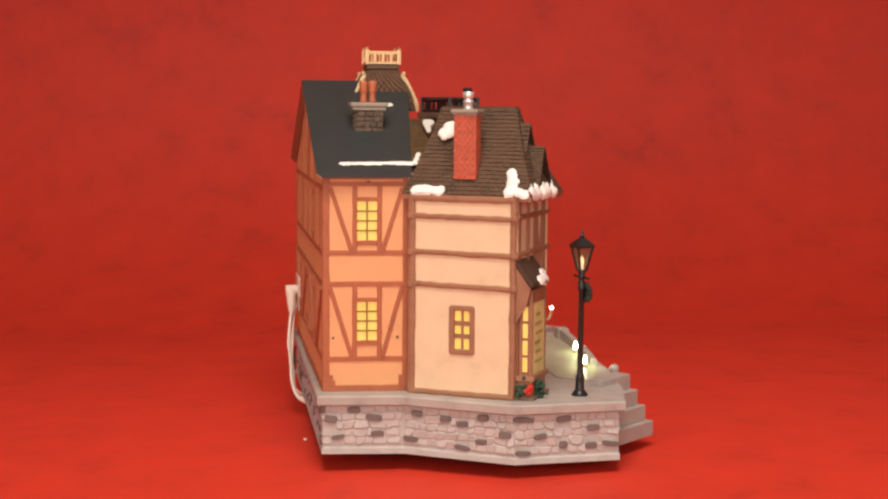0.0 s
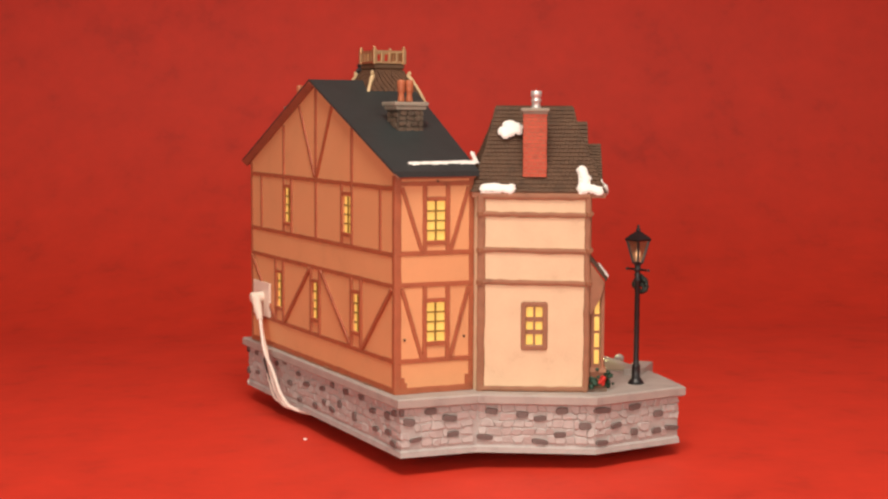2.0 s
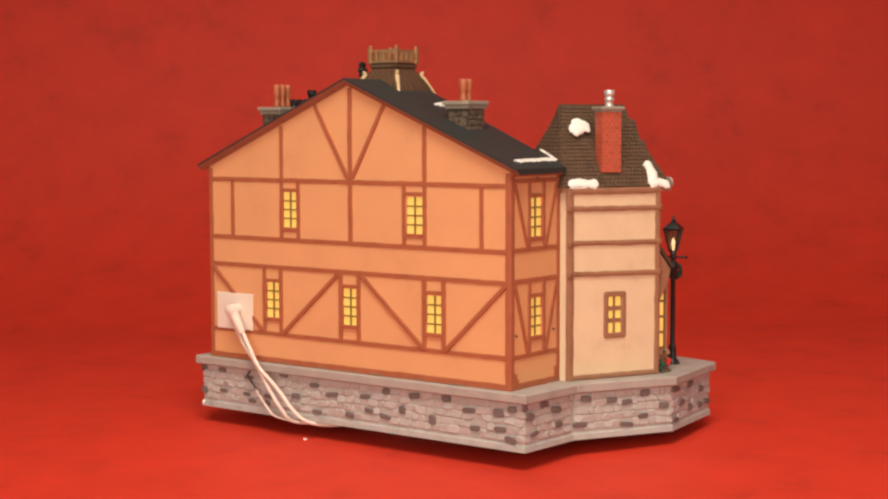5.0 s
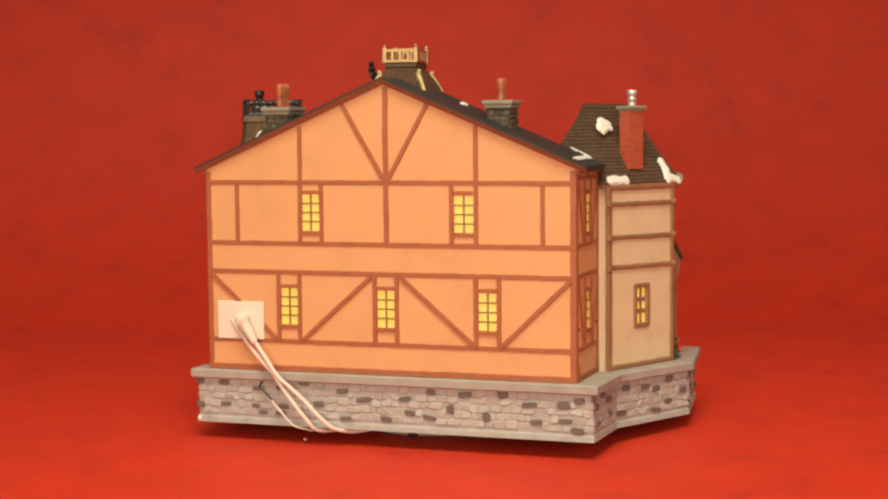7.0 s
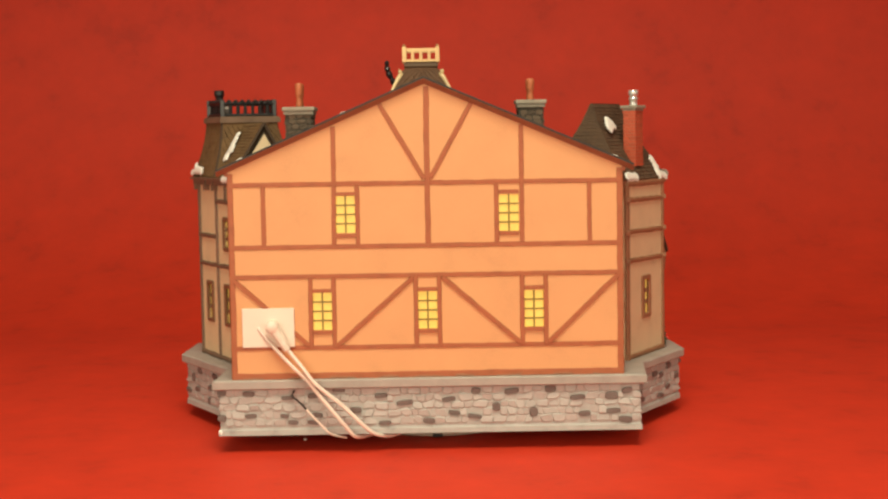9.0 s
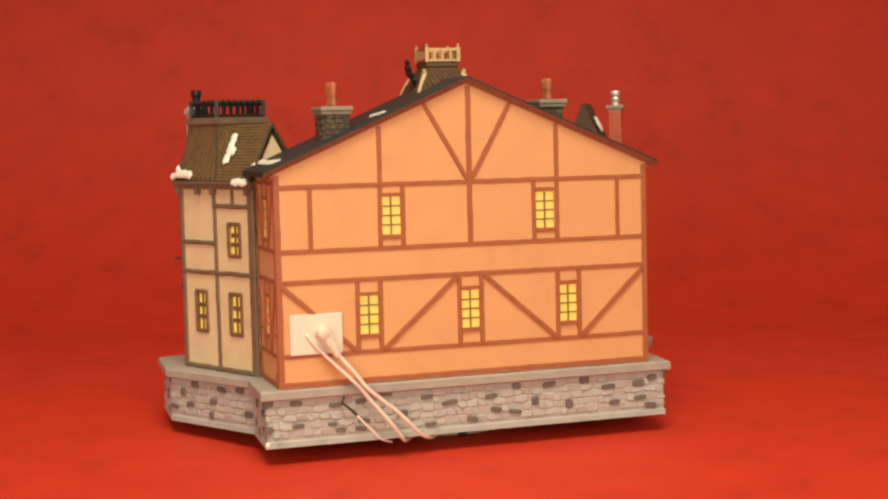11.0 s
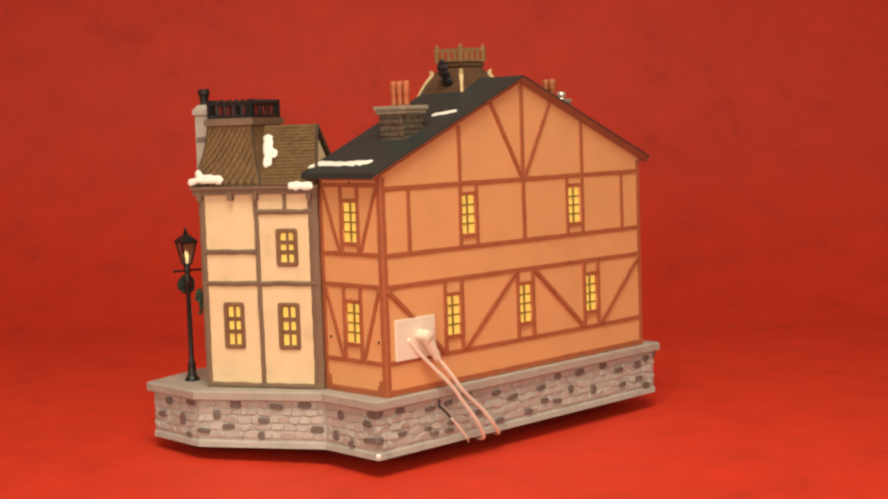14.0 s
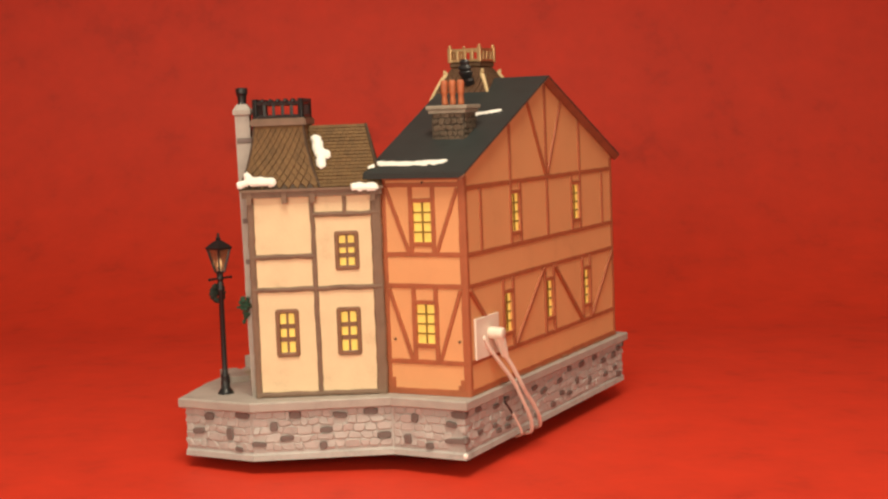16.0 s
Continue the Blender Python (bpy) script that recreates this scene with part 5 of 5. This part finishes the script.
def build_cord():
    y = BACK.a.y - 0.0007
    bm = bmesh.new()
    add_box(bm, Matrix.Translation((-0.0981, y - 0.0002, 0.0524)), 0.0306, 0.0014, 0.0231, 0.0005)
    part("plate", bm, M_PLASTIC, cord, "square white plastic plate")
    bm = bmesh.new()
    add_tube(bm, [Vector((-0.0954, y - d, 0.0655 - 0.04 * d)) for d in (0.0004, 0.0020, 0.0024, 0.0080, 0.0088, 0.0092)], lambda t: 0.0035 if t < 0.7 else (0.0034 if t < 0.9 else 0.0029), 20)
    plug = part("plug", bm, M_PLASTIC, cord, "round white plug with an angled sleeve", smooth=True)
    bm = bmesh.new()
    add_tube(bm, spline([(-0.0954, y - 0.0056, 0.0655), (-0.0927, y - 0.0058, 0.0610), (-0.0897, y - 0.0058, 0.0560), (-0.0868, y - 0.0058, 0.0512)], 10), lambda t: 0.0035 - 0.0016 * t + 0.00022 * (1 if math.sin(t * 60) > 0 else 0), 14)
    part("strain_relief", bm, M_PLASTIC, plug)
    for pts in ([(-0.1042, y - 0.0006, 0.0641), (-0.0980, -0.0850, 0.0562), (-0.0896, -0.0872, 0.0472), (-0.0813, -0.0887, 0.0389), (-0.0748, -0.0892, 0.0325), (-0.0699, -0.0897, 0.0259), (-0.0593, -0.0902, 0.0128), (-0.0532, -0.0892, 0.0051), (-0.0490, -0.0866, -0.0003), (-0.0450, -0.0790, -0.0026), (-0.0390, -0.0690, -0.0030)],
                [(-0.0868, -0.0888, 0.0518), (-0.0793, -0.0905, 0.0427), (-0.0713, -0.0916, 0.0323), (-0.0632, -0.0912, 0.0251), (-0.0548, -0.0910, 0.0182), (-0.0470, -0.0909, 0.0103), (-0.0403, -0.0890, 0.0035), (-0.0349, -0.0856, -0.0002), (-0.0285, -0.0770, -0.0026), (-0.0220, -0.0670, -0.0030)]):
        bm = bmesh.new()
        add_tube(bm, spline(pts, 6), 0.00118, 10)
        part("cable", bm, M_CORD, cord, smooth=True)
    bm = bmesh.new()
    add_tube(bm, spline([(-0.0835, -0.0862, 0.0272), (-0.0848, -0.0868, 0.0240), (-0.0815, -0.0872, 0.0210), (-0.0764, -0.0874, 0.0158), (-0.0735, -0.0874, 0.0125)], 6), 0.0007, 6)
    part("thin_wire", bm, M_CRACK, cord, "thin black wire")
    bm = bmesh.new()
    add_tube(bm, spline([(-0.0766, -0.0878, 0.0160), (-0.0740, -0.0880, 0.0130), (-0.0665, -0.0880, 0.0049), (-0.0622, -0.0866, 0.0008), (-0.0540, -0.0790, -0.0030)], 6), 0.0007, 6)
    part("thin_cable", bm, M_CORD, cord)


build_cord()

# ---------------------------------------------------------------- stones of the base
DARKS = [stone_mesh("stone", M_DARK, 40 + i) for i in range(4)]


def lay_stones():
    """Courses of rubble on the three sides that face out; each side's bed carries its own stones."""
    rnd = random.Random(11)
    beds = {}
    for k in (0, 1, 2, 3, 11, 10, 9):
        i, j = (k, (k + 1) % 12) if k < 4 else ((k + 1) % 12, k)
        mid = ((FOOT[i][0] + FOOT[j][0]) / 2, (FOOT[i][1] + FOOT[j][1]) / 2)
        f = Face(FOOT[i], FOOT[j], (mid[0] * 3, mid[1] * 3) if k else (0, -1))
        side = "back" if k == 0 else ("east" if k < 4 else "west")
        if side not in beds:
            bm = bmesh.new()
            f.rect(bm, 0.002, 0.0052, f.length - 0.002, 0.0276, -0.0030, -0.00094)
            beds[side] = part("rubble_face", bm, M_MORTAR, house, "coursed grey rubble with scattered dark stones")
        bed = beds[side]
        dark = [tuple(float(v) / 1000 for v in row.split(",")) for row in DARK[k].split()]
        for s, z, w, tall in dark:
            s = min(max(s, w / 2 - 0.0004), f.length - w / 2 + 0.0004)
            lay(f, rnd.choice(DARKS), "stone", bed, s, z, w * 1.06, tall * 1.08, rnd.uniform(0.0011, 0.0016), -0.0012, rnd.uniform(-0.14, 0.14))
        rows = 5
        h = 0.0224 / rows

        def bend(r, s):
            """Height of the joint over course r; the courses wander."""
            if r in (0, rows):
                return 0.0052 + h * r
            return 0.0052 + h * r + 0.0013 * noise.noise(Vector((s * 130, r * 3.7, k * 1.3))) + 0.0008 * noise.noise(Vector((s * 420, r * 5.1, k)))
        for r in range(rows):
            s, lean = rnd.uniform(-0.004, 0.0), 0.0
            while s < f.length - 0.001:
                w = rnd.uniform(0.0046, 0.0088) * rnd.choice((0.7, 1.0, 1.0, 1.15))
                next_lean = rnd.uniform(-0.0009, 0.0009)
                a, b, la, lb = max(s, 0.0004), min(s + w, f.length - 0.0004), lean, next_lean
                s, lean = s + w, next_lean
                if b - a < 0.0020:
                    continue
                c, z = (a + b) / 2, 0.0052 + h * (r + 0.5)
                near = [q for q in dark if abs(q[1] - z) < h * 0.72 and abs(q[0] - c) < (b - a) / 2 + q[2] / 2 - 0.0006]
                if near:
                    q, reach = near[0][0], near[0][2] / 2
                    if q > c:
                        b = min(b, q - reach)
                    else:
                        a = max(a, q + reach)
                    if b - a < 0.0020:
                        continue
                    la = lb = 0.0
                rubble_stone(f, bed, a, b, la, lb, lambda x: bend(r, x), lambda x: bend(r + 1, x), rnd)


def rubble_stone(f, bed, a, b, la, lb, low, high, rnd):
    """One flat rubble stone that fills its place between two wandering joints."""
    c, z = (a + b) / 2, (low((a + b) / 2) + high((a + b) / 2)) / 2
    g, cut = 0.00002, min(0.0010, (b - a) * 0.22) * rnd.uniform(0.5, 1.0)
    ring = [(a + cut - la, low(a + cut) + g), (c, low(c) + g), (b - cut - lb, low(b - cut) + g), (b - g - lb, low(b) + 0.0008), (b - g + lb, high(b) - 0.0008),
            (b - cut + lb, high(b - cut) - g), (c, high(c) - g), (a + cut + la, high(a + cut) - g), (a + g + la, high(a) - 0.0008), (a + g - la, low(a) + 0.0008)]
    lift = rnd.uniform(0.0005, 0.0011)
    verts, faces, n = [], [], len(ring)
    tip = rnd.uniform(-0.00025, 0.00025), rnd.uniform(-0.00038, 0.00022)
    for inset, d in ((0.0, -0.0018), (0.02, -0.00125 + lift * 0.45), (0.22, -0.00125 + lift)):
        for x, y in ring:
            x, y = c + (x - c) * (1 - inset * 0.75), z + (y - z) * (1 - inset * 1.3)
            verts.append(f.at(x, y, d + (tip[0] * (1 if x > c else -1) + tip[1] * (1 if y > z else -1) if inset > 0.1 else 0)))
    for q in (0, n):
        for i in range(n):
            j = (i + 1) % n
            faces.append((q + i, q + j, q + n + j, q + n + i))
    faces.append(tuple(range(2 * n, 3 * n)))
    me = bpy.data.meshes.new("stone")
    me.from_pydata([tuple(v) for v in verts], [], faces)
    if me.polygons[-1].normal.dot(f.n) < 0:
        me.flip_normals()
    for p in me.polygons:
        p.use_smooth = p.index < 2 * n
    me.materials.append(M_STONE)
    ob = new("stone", me)
    ob.parent = bed


lay_stones()


# ---------------------------------------------------------------- the slow turn
def motions():
    lean = Matrix.Rotation(radians(-0.0509), 4, "Y") @ Matrix.Rotation(radians(-1.3611), 4, "X")
    rows = []
    for k in range(33):
        t = k * 0.5
        rows.append((t, Matrix.Rotation(radians(9.019 * (t - 8.75) - 2.3262), 4, "Z") @ lean))
    walk(house, rows)
    walk(cord, rows)
    walk(platter, [(k * 0.5, Matrix.Rotation(radians(9.019 * (k * 0.5 - 8.75) - 2.3262), 4, "Z")) for k in range(33)])


motions()
